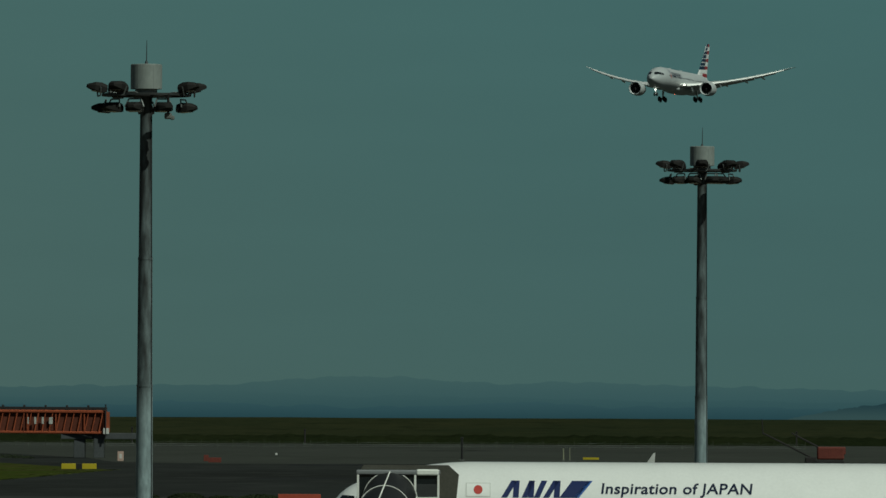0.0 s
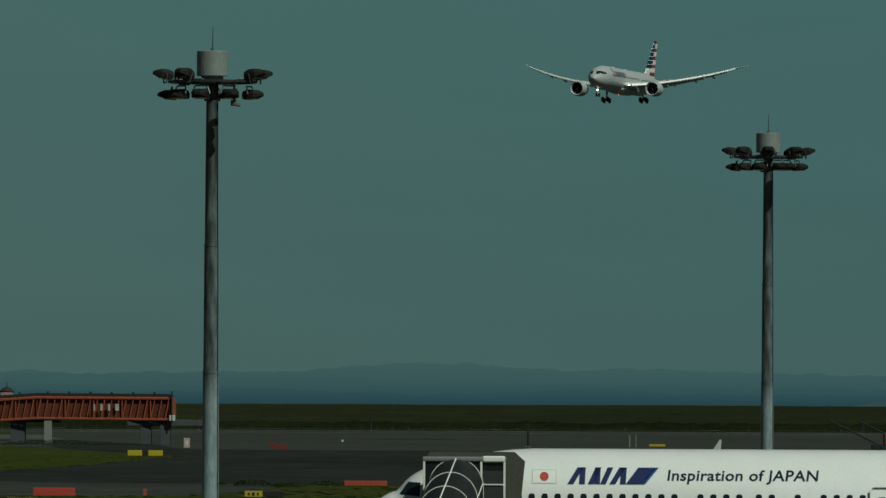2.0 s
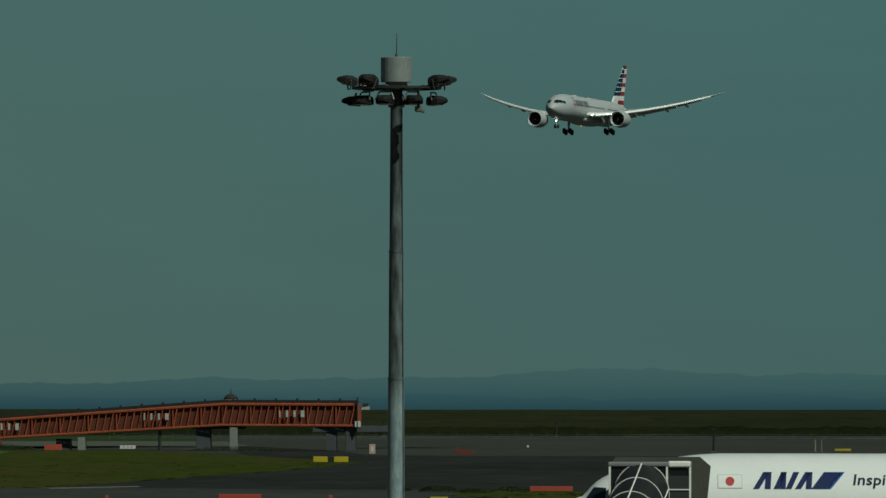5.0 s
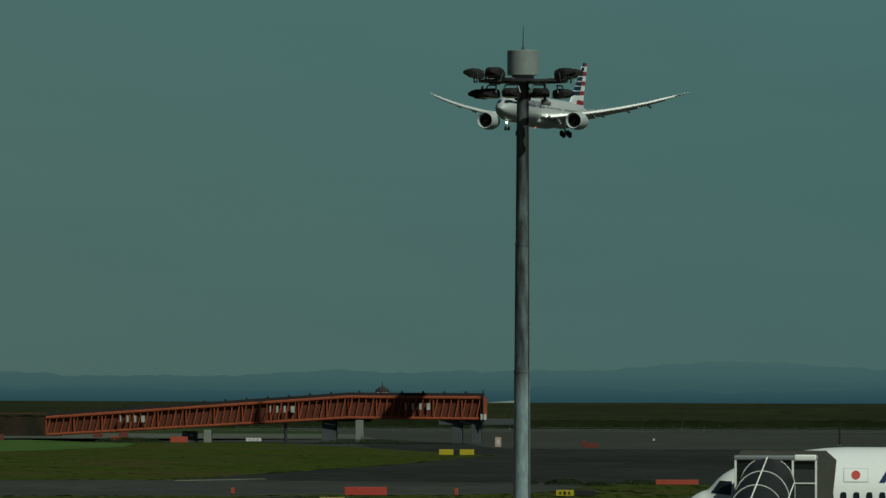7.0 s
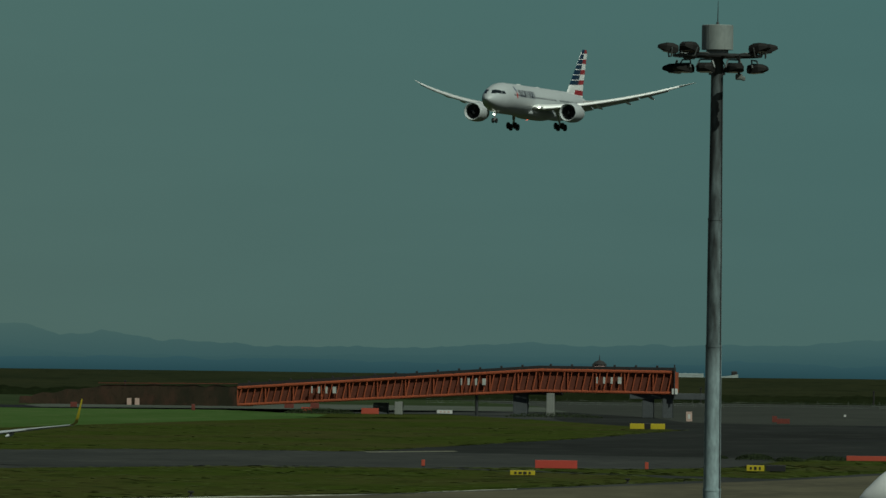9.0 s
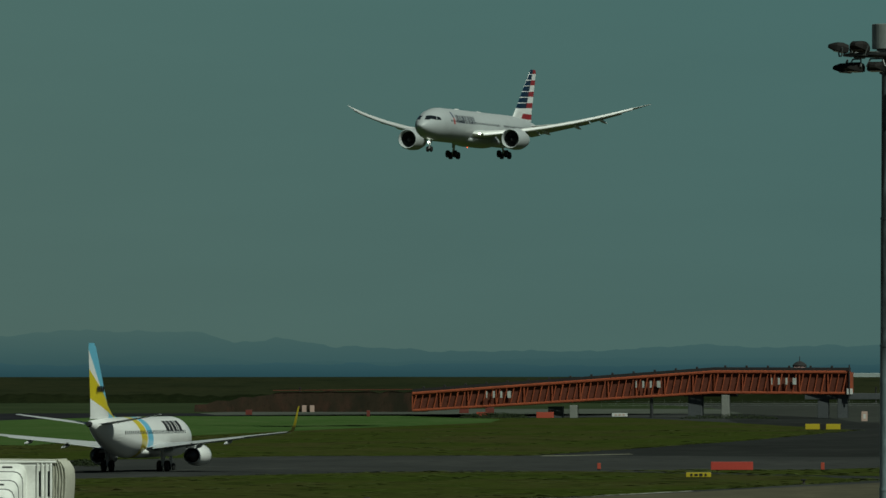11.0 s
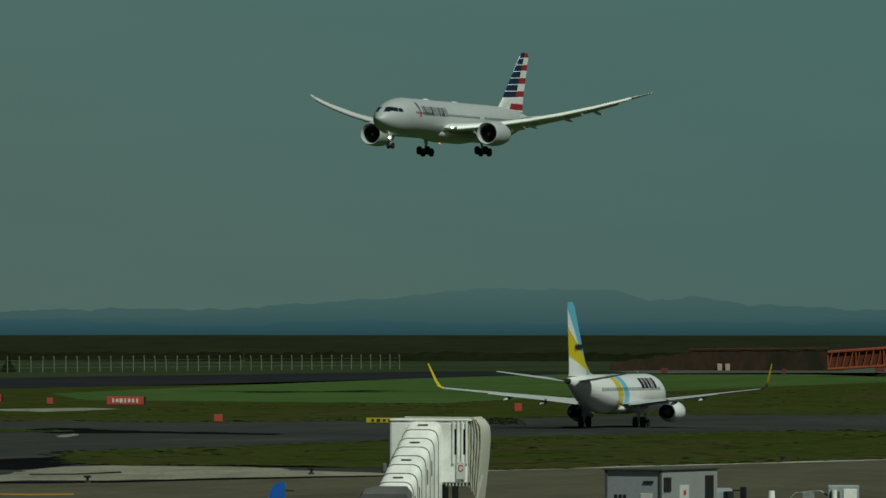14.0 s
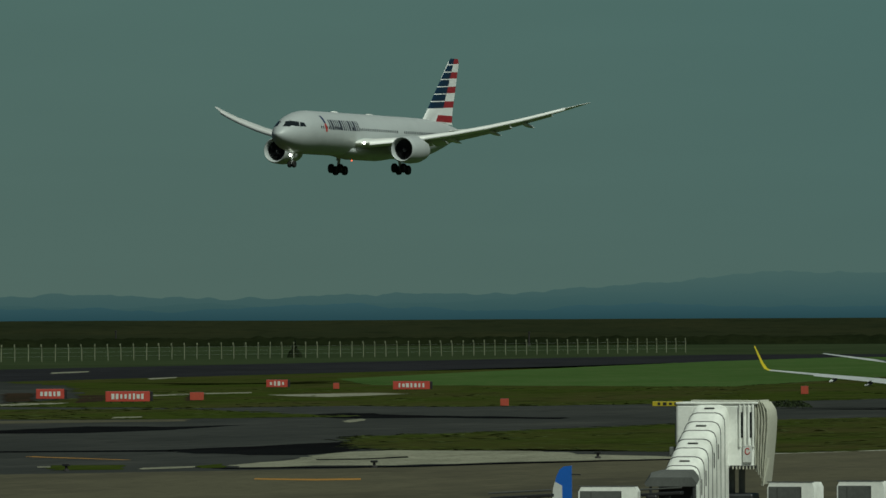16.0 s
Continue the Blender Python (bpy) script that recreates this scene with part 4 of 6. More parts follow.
    for x0, w, lean in ((0.0, 0.26, 1.05), (0.50, 0.25, 0.12), (0.88, 0.25, 0.80), (1.16, 0.24, 0.10), (1.40, 0.25, 0.80), (1.80, 0.26, 1.05), (2.26, 0.25, 0.12)):
        shape([(x0, z0), (x0 + w, z0), (x0 + w + sl * lean, z1), (x0 + sl * lean, z1)], M_NAVY, "emblem_bar", "navy slanted bar")
    shape([(2.50, z0), (3.25, z0), (3.85, z1), (3.05, z1)], M_NAVY, "emblem_block", "navy slanted block")
    shape([(3.10, z0), (3.34, z0), (3.94, z1), (3.74, z1)], M_BLUE, "emblem_edge", "bright blue slanted edge")
    start = d_flag + 5.32
    decal("Inspiration of JAPAN", 0.64, M_NAVYTXT, "slogan", plane, lambda u, v: b.at(start - 0.07 + u * 1.150, 6.08 + v, side, 0.016), "dark blue slogan lettering", 0.12, 1.04)
    ws = [(-15.5, 2.2, 3.2, 11.0, 1.3), (-19.0, 7.0, 3.7, 7.2, 0.8), (-26.0, 16.0, 4.9, 4.2, 0.45), (-32.0, 23.8, 5.9, 2.4, 0.2)]
    for s in (1, -1):
        part("wing", wing(ws, s), M_WINGB, plane, "swept light grey wing", 40)
        add_engine(plane, -17.0, s * 7.9, 2.2, 1.35, 4.4, M_PLANE, 3.7)
        part("tailplane", wing([(-45.5, 1.0, 5.8, 6.0, 0.5), (-51.8, 9.3, 6.7, 2.2, 0.2)], s, mirror_foil=True), M_WINGB, plane, "swept tailplane", 40)
        add_gear(plane, (-24.6, s * 4.2, 3.0), (-24.6, s * 4.65, 0.58), [(dx, dy) for dx in (0.7, -0.7) for dy in (0.57, -0.57)], 0.58, 0.42, 0.7)
    part("fin", wing([(-39.5, 7.2, 0, 11.5, 0.2), (-41.5, 7.6, 0, 9.2, 0.8), (-49.5, 15.8, 0, 3.6, 0.3)], upright=True), M_NAVY, plane, "navy blue tail fin", 40)
    add_gear(plane, (-5.9, 0, 2.3), (-5.8, 0, 0.47), [(0, 0.3), (0, -0.3)], 0.47, 0.3, name="nose_gear")
    return plane


def rounded_window(b, d, z, s, w=0.27, h=0.40):
    bm = bmesh.new()
    pts = []
    for k in range(12):
        a = 2 * math.pi * k / 12
        ca, sa = math.cos(a), math.sin(a)
        pts.append((d + w / 2 * math.copysign(abs(ca) ** 0.5, ca), z + h / 2 * math.copysign(abs(sa) ** 0.6, sa)))
    bm.faces.new([bm.verts.new(b.at(x, zz, s, 0.030)) for x, zz in pts])
    return bm


M_NAVYTXT = material("dark_navy_lettering", (0.005, 0.012, 0.038), 0.7, 0, 0.05, 1, 8)
flying = build_widebody_in_flight()
taxiing = build_narrowbody()
build_parked_widebody()


# ---- floodlight masts ----
M_STEELMID = material("stained_steel", (0.13, 0.145, 0.145), 0.5, 0.1, 0.3, 1.2, 9.0, dirt=(0.03, 0.03, 0.03), dirt_amount=0.8, stretch=(1, 1, 0.3))
M_STEELDARK = material("blackened_steel", (0.030, 0.034, 0.035), 0.5, 0.1, 0.35, 1.2, 9.0, dirt=(0.012, 0.012, 0.012), dirt_amount=0.8, stretch=(1, 1, 0.3))


def head_shaded_steel():
    """Galvanised steel with dark blotches; the mast head's shade is put into the colour, thicker higher up."""
    m = material("shade_painted_galvanised_steel", (0.26, 0.335, 0.355), 0.5, 0.1, 0.35, 1.6, 9.0, stretch=(1, 1, 0.4))
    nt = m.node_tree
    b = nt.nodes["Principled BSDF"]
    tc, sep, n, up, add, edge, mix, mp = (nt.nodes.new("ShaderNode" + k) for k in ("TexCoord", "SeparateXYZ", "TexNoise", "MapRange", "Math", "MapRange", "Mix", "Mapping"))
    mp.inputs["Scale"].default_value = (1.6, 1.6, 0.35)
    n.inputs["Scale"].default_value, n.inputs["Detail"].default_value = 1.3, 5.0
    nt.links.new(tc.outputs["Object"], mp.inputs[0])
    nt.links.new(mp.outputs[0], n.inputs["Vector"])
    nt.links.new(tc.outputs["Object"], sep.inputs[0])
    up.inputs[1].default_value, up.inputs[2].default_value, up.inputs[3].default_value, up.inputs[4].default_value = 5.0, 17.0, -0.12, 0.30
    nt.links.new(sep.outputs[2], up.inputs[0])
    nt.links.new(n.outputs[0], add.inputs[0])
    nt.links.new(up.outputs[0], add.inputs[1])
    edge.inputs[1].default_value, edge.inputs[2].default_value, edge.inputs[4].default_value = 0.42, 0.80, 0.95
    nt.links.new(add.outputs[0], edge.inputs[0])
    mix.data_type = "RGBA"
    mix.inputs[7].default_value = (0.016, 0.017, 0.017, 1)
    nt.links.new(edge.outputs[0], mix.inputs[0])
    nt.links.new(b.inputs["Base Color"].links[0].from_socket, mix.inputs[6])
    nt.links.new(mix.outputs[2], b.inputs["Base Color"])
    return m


M_SHADEPOLE = head_shaded_steel()


def build_mast(m, upper, lower, hanging_box):
    """A tall apron mast: tapered pole, ring of floodlights at the bearings given above and below it, drum and lightning rod; foot at the origin."""
    top = 22.03
    mast = thing("floodlight_mast", m, "tall weathered steel floodlight mast with a grey drum on top", "light mast", "floodlight masts")
    cuts = [(0.0, 0.35), (5.2, 0.312), (10.4, 0.276), (15.0, 0.248), (top - 1.2, 0.203)]
    for (z0, r0), (z1, r1) in zip(cuts, cuts[1:]):
        part("pole_section", rod((0, 0, z0), (0, 0, z1), r0, r1 + 0.012, 28), M_SHADEPOLE, mast, "grey blotched steel pole, shade painted in towards the top", 40)
        part("collar", rod((0, 0, z1 - 0.05), (0, 0, z1 + 0.04), r1 + 0.024, r1 + 0.020, 28), M_SHADEPOLE, mast, smooth=40)
    part("base_plate", box((0, 0, 0.04), (1.1, 1.1, 0.08), 0.02), M_STEEL, mast)
    drum = part("drum", loft([[(r * math.cos(2 * math.pi * k / 40), r * math.sin(2 * math.pi * k / 40), z) for k in range(40)] for r, z in ((0.40, top - 1.10), (0.40, top - 0.91), (0.565, top - 0.90), (0.565, top - 0.02), (0.545, top), (0.02, top + 0.02))]), M_BARREL, mast, "grey sheet-metal drum", 40)
    for k in range(6):
        a = 2 * math.pi * k / 6
        part("seam", box((0.559 * math.cos(a), 0.559 * math.sin(a), top - 0.46), (0.02, 0.016, 0.86), 0, turn=Matrix.Rotation(a, 4, "Z")), M_BARREL, drum)
    part("lightning_rod", rod((0, 0, top), (0.01, 0, top + 0.88), 0.022, 0.009, 8), M_DARKMETAL, mast, "thin dark lightning rod", 40)
    part("rod_socket", rod((0, 0, top), (0, 0, top + 0.12), 0.07, 0.04, 10), M_DARKMETAL, mast, smooth=40)
    zr = top - 1.18
    ring = part("ring", loft([[(r * math.cos(2 * math.pi * k / 36), r * math.sin(2 * math.pi * k / 36), z) for r, z in ((1.62, zr + 0.02), (1.62, zr + 0.10), (1.44, zr + 0.10), (1.44, zr + 0.02))] for k in range(37)], caps=False), M_STEELDARK, mast, "dark ring platform", 40)
    part("inner_ring", loft([[(r * math.cos(2 * math.pi * k / 36), r * math.sin(2 * math.pi * k / 36), z) for r, z in ((0.75, zr), (0.75, zr + 0.1), (0.28, zr + 0.1), (0.28, zr))] for k in range(37)], caps=False), M_LAMP, mast, smooth=40)
    for k in range(8):
        a = 2 * math.pi * (k + 0.4) / 8
        part("spoke", box((1.1 * math.cos(a), 1.1 * math.sin(a), zr + 0.05), (0.95, 0.09, 0.08), 0.01, turn=Matrix.Rotation(a, 4, "Z")), M_LAMP, ring)

    for a in (20, 80, 140, 205, 250, 322, 344):
        part("service_plate", box((1.22 * math.cos(radians(a)), 1.22 * math.sin(radians(a)), zr + 0.115), (0.52, 0.34, 0.025), 0.006, turn=Matrix.Rotation(radians(a), 4, "Z") @ Matrix.Rotation(radians(-5), 4, "Y")), M_STEEL, ring, "pale steel service plate")

    def floodlight(a, up, r, tilt):
        """A flat housing that narrows outwards, glass below, held in a bent bracket; up: above or below the ring."""
        z = zr + 0.33 if up else zr - 0.41
        at = pose(r * math.cos(radians(a)), r * math.sin(radians(a)), z, 0, tilt, a)
        rings = []
        for x, w, lo, hi in ((-0.36, 0.28, -0.10, 0.06), (-0.33, 0.33, -0.16, 0.15), (-0.10, 0.35, -0.17, 0.20), (0.14, 0.33, -0.15, 0.17), (0.34, 0.22, -0.11, 0.08), (0.42, 0.13, -0.08, 0.02)):
            rings.append([(0.92 * x, 0.86 * w * sy, 0.92 * z1) for sy, z1 in ((-1, lo), (1, lo), (1, 0.4 * lo + 0.6 * hi), (0.72, hi), (-0.72, hi), (-1, 0.4 * lo + 0.6 * hi))])
        body = part("floodlight", loft(rings), M_LAMP, mast, "brown floodlight housing", 20, at)
        part("lens", box((-0.06, 0, -0.160), (0.42, 0.48, 0.02), 0.008), M_LENS, body, "dull glass lens")
        s = -1 if up else 1
        for y in (-0.30, 0.30):
            part("bracket", rod((-0.05, y * 1.18, 0), (-0.12, y * 0.75, s * 0.30), 0.028, n=6), M_STEELMID, body)
        part("bracket", rod((-0.12, -0.225, s * 0.30), (-0.12, 0.225, s * 0.30), 0.028, n=6), M_STEELMID, body)
    for a in upper:
        floodlight(a, True, 1.80, -12)
    for a in lower:
        floodlight(a, False, 1.60, -5)
    if hanging_box:
        part("control_box", box((0.84, -1.35, zr - 0.74), (0.26, 0.26, 0.22), 0.05), M_CONC, mast, "small grey box")
        part("box_cap", box((1.0, -1.35, zr - 0.80), (0.14, 0.2, 0.16), 0.04), M_CONC, mast)
        part("box_bracket", rod((0.84, -1.35, zr + 0.05), (0.84, -1.35, zr - 0.66), 0.05, n=6), M_LAMP, mast)
    part("ladder_cable", rod((0.30, -0.18, 0.2), (0.20, -0.12, zr), 0.025, n=6), M_DARKMETAL, mast)
    return mast


build_mast(pose(-10.775, 306, 0.03), (194, 237, 330, 3, 128), (180, 222, 256, 296, 338, 92), True)
build_mast(pose(393 * math.tan(radians(1.754)), 393, -0.04), (190, 228, 268, 312, 354, 50, 128), (184, 226, 254, 286, 302, 334, 92), False)


# ---- orange lattice bridge of the approach lights ----
def build_bridge():
    bridge = thing("lattice_bridge", pose(-106, 1900, 0), "long weathered orange lattice girder bridge on concrete piers", "bridge")
    runs = [((-69.1, 10, 1.65, 5.60), (0, 0, 5.75, 10.5)), ((0, 0, 5.75, 10.5), (30.6, -5, 5.6, 10.4))]   # x, y, bottom, top at both ends
    upright_mesh = mesh_from(box((0, 0, 0.5), (0.24, 0.24, 1.0)), "upright", M_ORANGE)
    for (x0, y0, b0, t0), (x1, y1, b1, t1) in runs:
        n = max(2, round((x1 - x0) / 1.62))
        for dy, main in ((0, True), (7, False)):
            for nm, za, zb, r in (("bottom_chord", b0, b1, 0.30), ("top_chord", t0 - 0.1, t1 - 0.1, 0.36)):
                part(nm, rod((x0, y0 + dy, za), (x1, y1 + dy, zb), r, n=6), M_ORANGE, bridge)
            for k in range(n + 1):
                if not main and k % 2:
                    continue
                u = k / n
                x, y, b, t = (p + (q - p) * u for p, q in zip((x0, y0, b0, t0), (x1, y1, b1, t1)))
                if k % 4 == 0 or k == n:
                    part("upright", upright_mesh, M_ORANGE, bridge, at=Matrix.Translation((x, y + dy, b)) @ Matrix.Diagonal((1, 1, t - b, 1)))
                if main and k < n:
                    v = min(1, (k + 0.62) / n)
                    x2, y2, b2, t2 = (p + (q - p) * v for p, q in zip((x0, y0, b0, t0), (x1, y1, b1, t1)))
                    part("diagonal", rod((x, y - 0.05, b), (x2, y2 - 0.05, t2), 0.15 + 0.05 * (k % 3 == 0), n=5), M_ORANGE, bridge)
        # floor and service deck
        part("deck", loft([[(x, y + 0.5, t + 0.25), (x, y + 0.5, t + 0.95), (x, y + 7.6, t + 0.95), (x, y + 7.6, t + 0.25)] for x, y, t in ((x0, y0, t0), (x1, y1, t1))]), M_DECK, bridge, "dark service deck")
        for k in range(int(n / 3)):
            u = (k + 0.5) / (n / 3)
            x, y, t = x0 + (x1 - x0) * u, y0 + (y1 - y0) * u, t0 + (t1 - t0) * u
            part("deck_lamp", box((x, y + 2, t + 1.15), (0.5, 0.5, 0.45), 0.08), M_DECK, bridge)
        part("inner_web", loft([[(x, y + 0.28, b + 0.2), (x, y + 0.28, t - 0.2), (x, y + 0.42, t - 0.2), (x, y + 0.42, b + 0.2)] for x, y, b, t in ((x0, y0, b0, t0), (x1, y1, b1, t1))]), M_RUSTWEB, bridge, "rust-brown inner web")
    # white number boards: plain bars
    for x, y, z in ((-49.2, 7, 5.3), (-15.0, 2, 7.6), (15.8, -2.6, 8.3)):
        for k in range(4):
            w = (0.34, 0.55, 0.55, 0.95)[k]
            h = 1.5
            part("number_board", box((x + (-2.7, -1.1, 0.6, 2.4)[k], y - 0.6, z), (0.85 * w, 0.12, h), 0.03), M_DULLBOARD, bridge, "white number board")
    for x, y, w, h, mat in ((29.0, -5, 2.2, 5.4, M_PIER), (24.6, -4, 2.4, 5.4, M_PIER), (-4.4, 1, 3.2, 5.6, M_PIER), (2.6, -3.2, 1.7, 5.2, M_PIERLIGHT), (-32, 1.4, 1.6, 2.9, M_PIERLIGHT), (-36.4, 6, 3.2, 2.6, M_PIER)):
        part("pier", box((x, y + 3.5, h / 2), (w, 5.5, h), 0.1), mat, bridge, "pale square concrete pier" if mat is M_PIERLIGHT else "dark concrete pier")
    part("pier_beam", box((29, -1, 4.9), (17, 5, 1.4), 0.1), M_PIER, bridge, "dark crosshead beam")
    part("pier_beam", box((-1, 5, 5.3), (12, 5, 0.9), 0.1), M_PIER, bridge, "dark crosshead beam")
    part("end_post", rod((30.6, -5.6, 4.6), (30.6, -5.6, 12.0), 0.18, n=6), M_DARKMETAL, bridge)
    part("end_frame", box((30.8, -1, 8.0), (0.8, 8, 4.6), 0.05), M_ORANGE, bridge)
    part("end_plate", box((30.7, -5.6, 6.0), (1.3, 0.2, 1.3), 0.05), M_BOARD, bridge, "white end plate")
    part("thin_support", rod((-14.3, 3, 0), (-14.3, 3, 5), 0.35, n=8), M_DARKMETAL, bridge, "thin dark support")
    return bridge


M_DULLBOARD = material("dull_white_board", (0.40, 0.41, 0.39), 0.6, 0, 0.25, 0.8, 6.0)
M_RUSTWEB = material("rusty_brown_web", (0.120, 0.036, 0.022), 0.85, 0, 0.3, 0.15, 1.5)
# a paler and a darker tone of concrete for the piers
M_PIERLIGHT = material("pale_pier_concrete", (0.21, 0.22, 0.20), 0.85, 0, 0.2, 0.3, 3.0, dirt=(0.17, 0.175, 0.165), dirt_amount=0.6)
M_PIER = material("dark_pier_concrete", (0.065, 0.072, 0.076), 0.85, 0, 0.25, 0.3, 3.0)
build_bridge()


def build_screen_wall():
    """The earth-brown screened ramp that carries on from the bridge."""
    ramp = thing("screened_ramp", pose(-232, 2235, 0), "long rust-brown earth ramp with a thin red rail", "ramp")
    rings = []
    for i in range(41):
        u = i / 40
        x = -31 + 62 * u
        h = 5.4 * min(1, 0.35 + 1.6 * u) + 0.7 * noise.noise((x * 0.3, 0, 4))
        rings.append([(x, -2 + 0.4 * noise.noise((x * 0.5, 2, 0)), 0), (x, -0.4, h), (x, 0.6, h), (x, 3, 0)])
    part("earth_bank", loft(rings), M_SOIL, ramp, "rust-brown earth bank", 40)
    part("top_rail", rod((-10, -0.9, 5.7), (31, -0.9, 6.0), 0.10, n=6), M_RUSTWEB, ramp, "red top rail")
    for x in (-1.5, 0.6):
        part("sign_plate", box((x, -2.6, 0.9), (1.2, 0.12, 1.8), 0.03), M_PALEPINK, ramp, "pale sign plate")
    return ramp


M_PALEPINK = material("faded_pink_board", (0.46, 0.33, 0.28), 0.7, 0, 0.15, 0.8, 6.0)
build_screen_wall()


# ---- fence, bushes, posts ----
def build_fence(a, b, count, height, label, thick, paint):
    a, b = Vector((*a, 0)), Vector((*b, 0))
    fence = thing("fence", Matrix.Translation(a), label, "fence")
    bm = rod((0, 0, 0), (0, 0, height * 0.86), thick, thick, 6)
    rod((0, 0, height * 0.86), (0.0, -0.35, height), 0.9 * thick, 0.8 * thick, 6, bm)
    box((0, -0.36, height), (2.4 * thick, 2.4 * thick, 0.14 * height), 0, bm)
    me = mesh_from(bm, "post", paint)
    for k in range(count):
        p = (b - a) * k / (count - 1)
        part("post", me, paint, fence, at=pose(p.x, p.y, 0, random.uniform(-1, 1), random.uniform(-1, 1), random.uniform(-20, 20)))
    for z in (0.3, 0.55, 0.8):
        part("wire", rod((0, 0, z * height), (b - a) + Vector((0, 0, z * height)), 0.012, n=4), M_STEEL, fence, "thin grey wire")
    return fence


M_FENCEFAR = material("weathered_fence_paint", (0.09, 0.10, 0.075), 0.8, 0, 0.25, 0.5, 5.0)
M_FENCE = material("pale_fence_paint", (0.25, 0.26, 0.18), 0.7, 0, 0.2, 0.5, 5.0)
build_fence((-436, 1852), (-329, 2300), 66, 3.7, "long pale wire fence on slender posts beside the runway", 0.09, M_FENCE)
build_fence((-175, 2530), (110, 2560), 62, 2.3, "far pale wire fence below the sea wall", 0.04, M_FENCEFAR)


def build_bush(x, y, w, h, n, seed, cone=False):
    rnd = random.Random(seed)
    bm = bmesh.new()
    for k in range(5 * n):
        u = rnd.random() ** 0.7
        a = rnd.uniform(0, 2 * math.pi)
        rr = math.sqrt(rnd.random())
        z = h * (1 - u) if cone else h * math.sqrt(max(0, 1 - rr * rr)) * rnd.uniform(0.2, 1.05)
        r = 0.5 * w * (u * rr if cone else rr)
        s = rnd.uniform(0.06, 0.14) * h + 0.04
        q = Euler((rnd.uniform(0, 3), rnd.uniform(0, 3), rnd.uniform(0, 3))).to_matrix()
        c = Vector((r * math.cos(a), 0.6 * r * math.sin(a), max(0.02, z)))
        bm.faces.new([bm.verts.new(c + q @ Vector(p)) for p in ((-s, 0, 0), (0, -0.5 * s, 0), (s, 0, 0.1 * s), (0, 0.5 * s, 0))])
    bush = thing("bush", pose(x, y, 0.05), "dark green untidy bush in the grass", "bush", "bushes on the airfield")
    part("leaves", bm, M_LEAF, bush)
    part("stem", rod((0, 0, -0.1), (0, 0, 0.5 * h), 0.05 * h, 0.02 * h, 6), M_DECK, bush)
    return bush


for k, (x, y, w, h, n) in enumerate(((-28.8, 954, 4.4, 0.66, 260), (-24.6, 944, 3.4, 0.5, 200), (-20.6, 957, 5.0, 0.55, 220), (-33.0, 962, 2.0, 0.4, 120), (-395, 2073, 3.6, 2.2, 260), (-113.5, 868, 5.0, 0.75, 240), (-154, 1880, 16, 1.3, 300), (-100, 1850, 22, 1.1, 300))):
    build_bush(x, y, w, h, n, 50 + k)
build_bush(-395, 2073, 2.2, 4.2, 200, 77, True)


def build_post(x, y, h, r, mat, label, name="post"):
    bm = rod((0, 0, 0), (0, 0, h), r, 0.8 * r, 8)
    p = thing(name, pose(x, y, 0.0), label, "post")
    part("shaft", bm, mat, p, smooth=40)
    part("cap", box((0, 0, h), (2.4 * r, 2.4 * r, 1.6 * r), 0.2 * r), mat, p)
    part("foot", box((0, 0, 0.1), (4 * r, 4 * r, 0.2), 0.02), M_CONC, p)
    return p


build_post(4.4, 1862, 4.9, 0.26, M_BLACK, "tall dark post standing on the asphalt")
build_post(27.0, 1880, 2.5, 0.16, M_FENCE, "slim pale post on the asphalt")
build_post(28.4, 1880, 2.6, 0.10, M_FENCE, "slim pale post on the asphalt")
for az, d, h in ((-0.93, 2950, 5.0), (-2.1, 2950, 5.5), (-12.0, 2960, 5.6), (-9.2, 2960, 4.6), (-6.0, 2900, 5.5), (2.4, 2900, 5.0), (-5.6, 2500, 4.5)):
    build_post(d * math.tan(radians(az)), d, h, 0.30, M_DECK, "dark slender post before the sea wall")


# ---- guidance signs and barriers on the field ----
def build_sign(x, y, w, h, face, label, marks=0, mark_mat=None, cap=None, name="airfield_sign", turn=0.0, tall=0.35):
    """A low sign box on short legs, with plain bars for its lettering."""
    s = thing(name, pose(x, y, 0.0, 0, 0, turn - math.degrees(math.atan2(x, y))), label, "sign", "airfield signs")
    part("panel", box((0, 0, tall + h / 2), (w, 0.35, h), 0.03), face, s)
    for k in range(max(2, int(w / 1.2))):
        n = max(2, int(w / 1.2))
        part("leg", rod((-w / 2 + w * (k + 0.5) / n, 0, 0), (-w / 2 + w * (k + 0.5) / n, 0, tall + 0.05), 0.06, n=6), M_DARKMETAL, s)
    if marks:
        rnd = random.Random(int(abs(x * 7 + y)))
        pos = -w / 2 + 0.12 * w
        step = 0.76 * w / marks
        for k in range(marks):
            bw = step * rnd.uniform(0.4, 0.75)
            part("lettering_bar", box((pos + step * (k + 0.5), -0.19, tall + h / 2), (bw, 0.03, h * rnd.uniform(0.4, 0.6))), mark_mat, s)
    if cap:
        part("end_cap", box((w / 2 + 0.18, 0.02, tall + h / 2), (0.34, 0.36, h * 0.96), 0.03), cap, s, "dark end cap")
    part("frame", box((0, 0.1, tall + h + 0.02), (w + 0.06, 0.3, 0.05), 0.01), M_DARKMETAL, s)
    return s


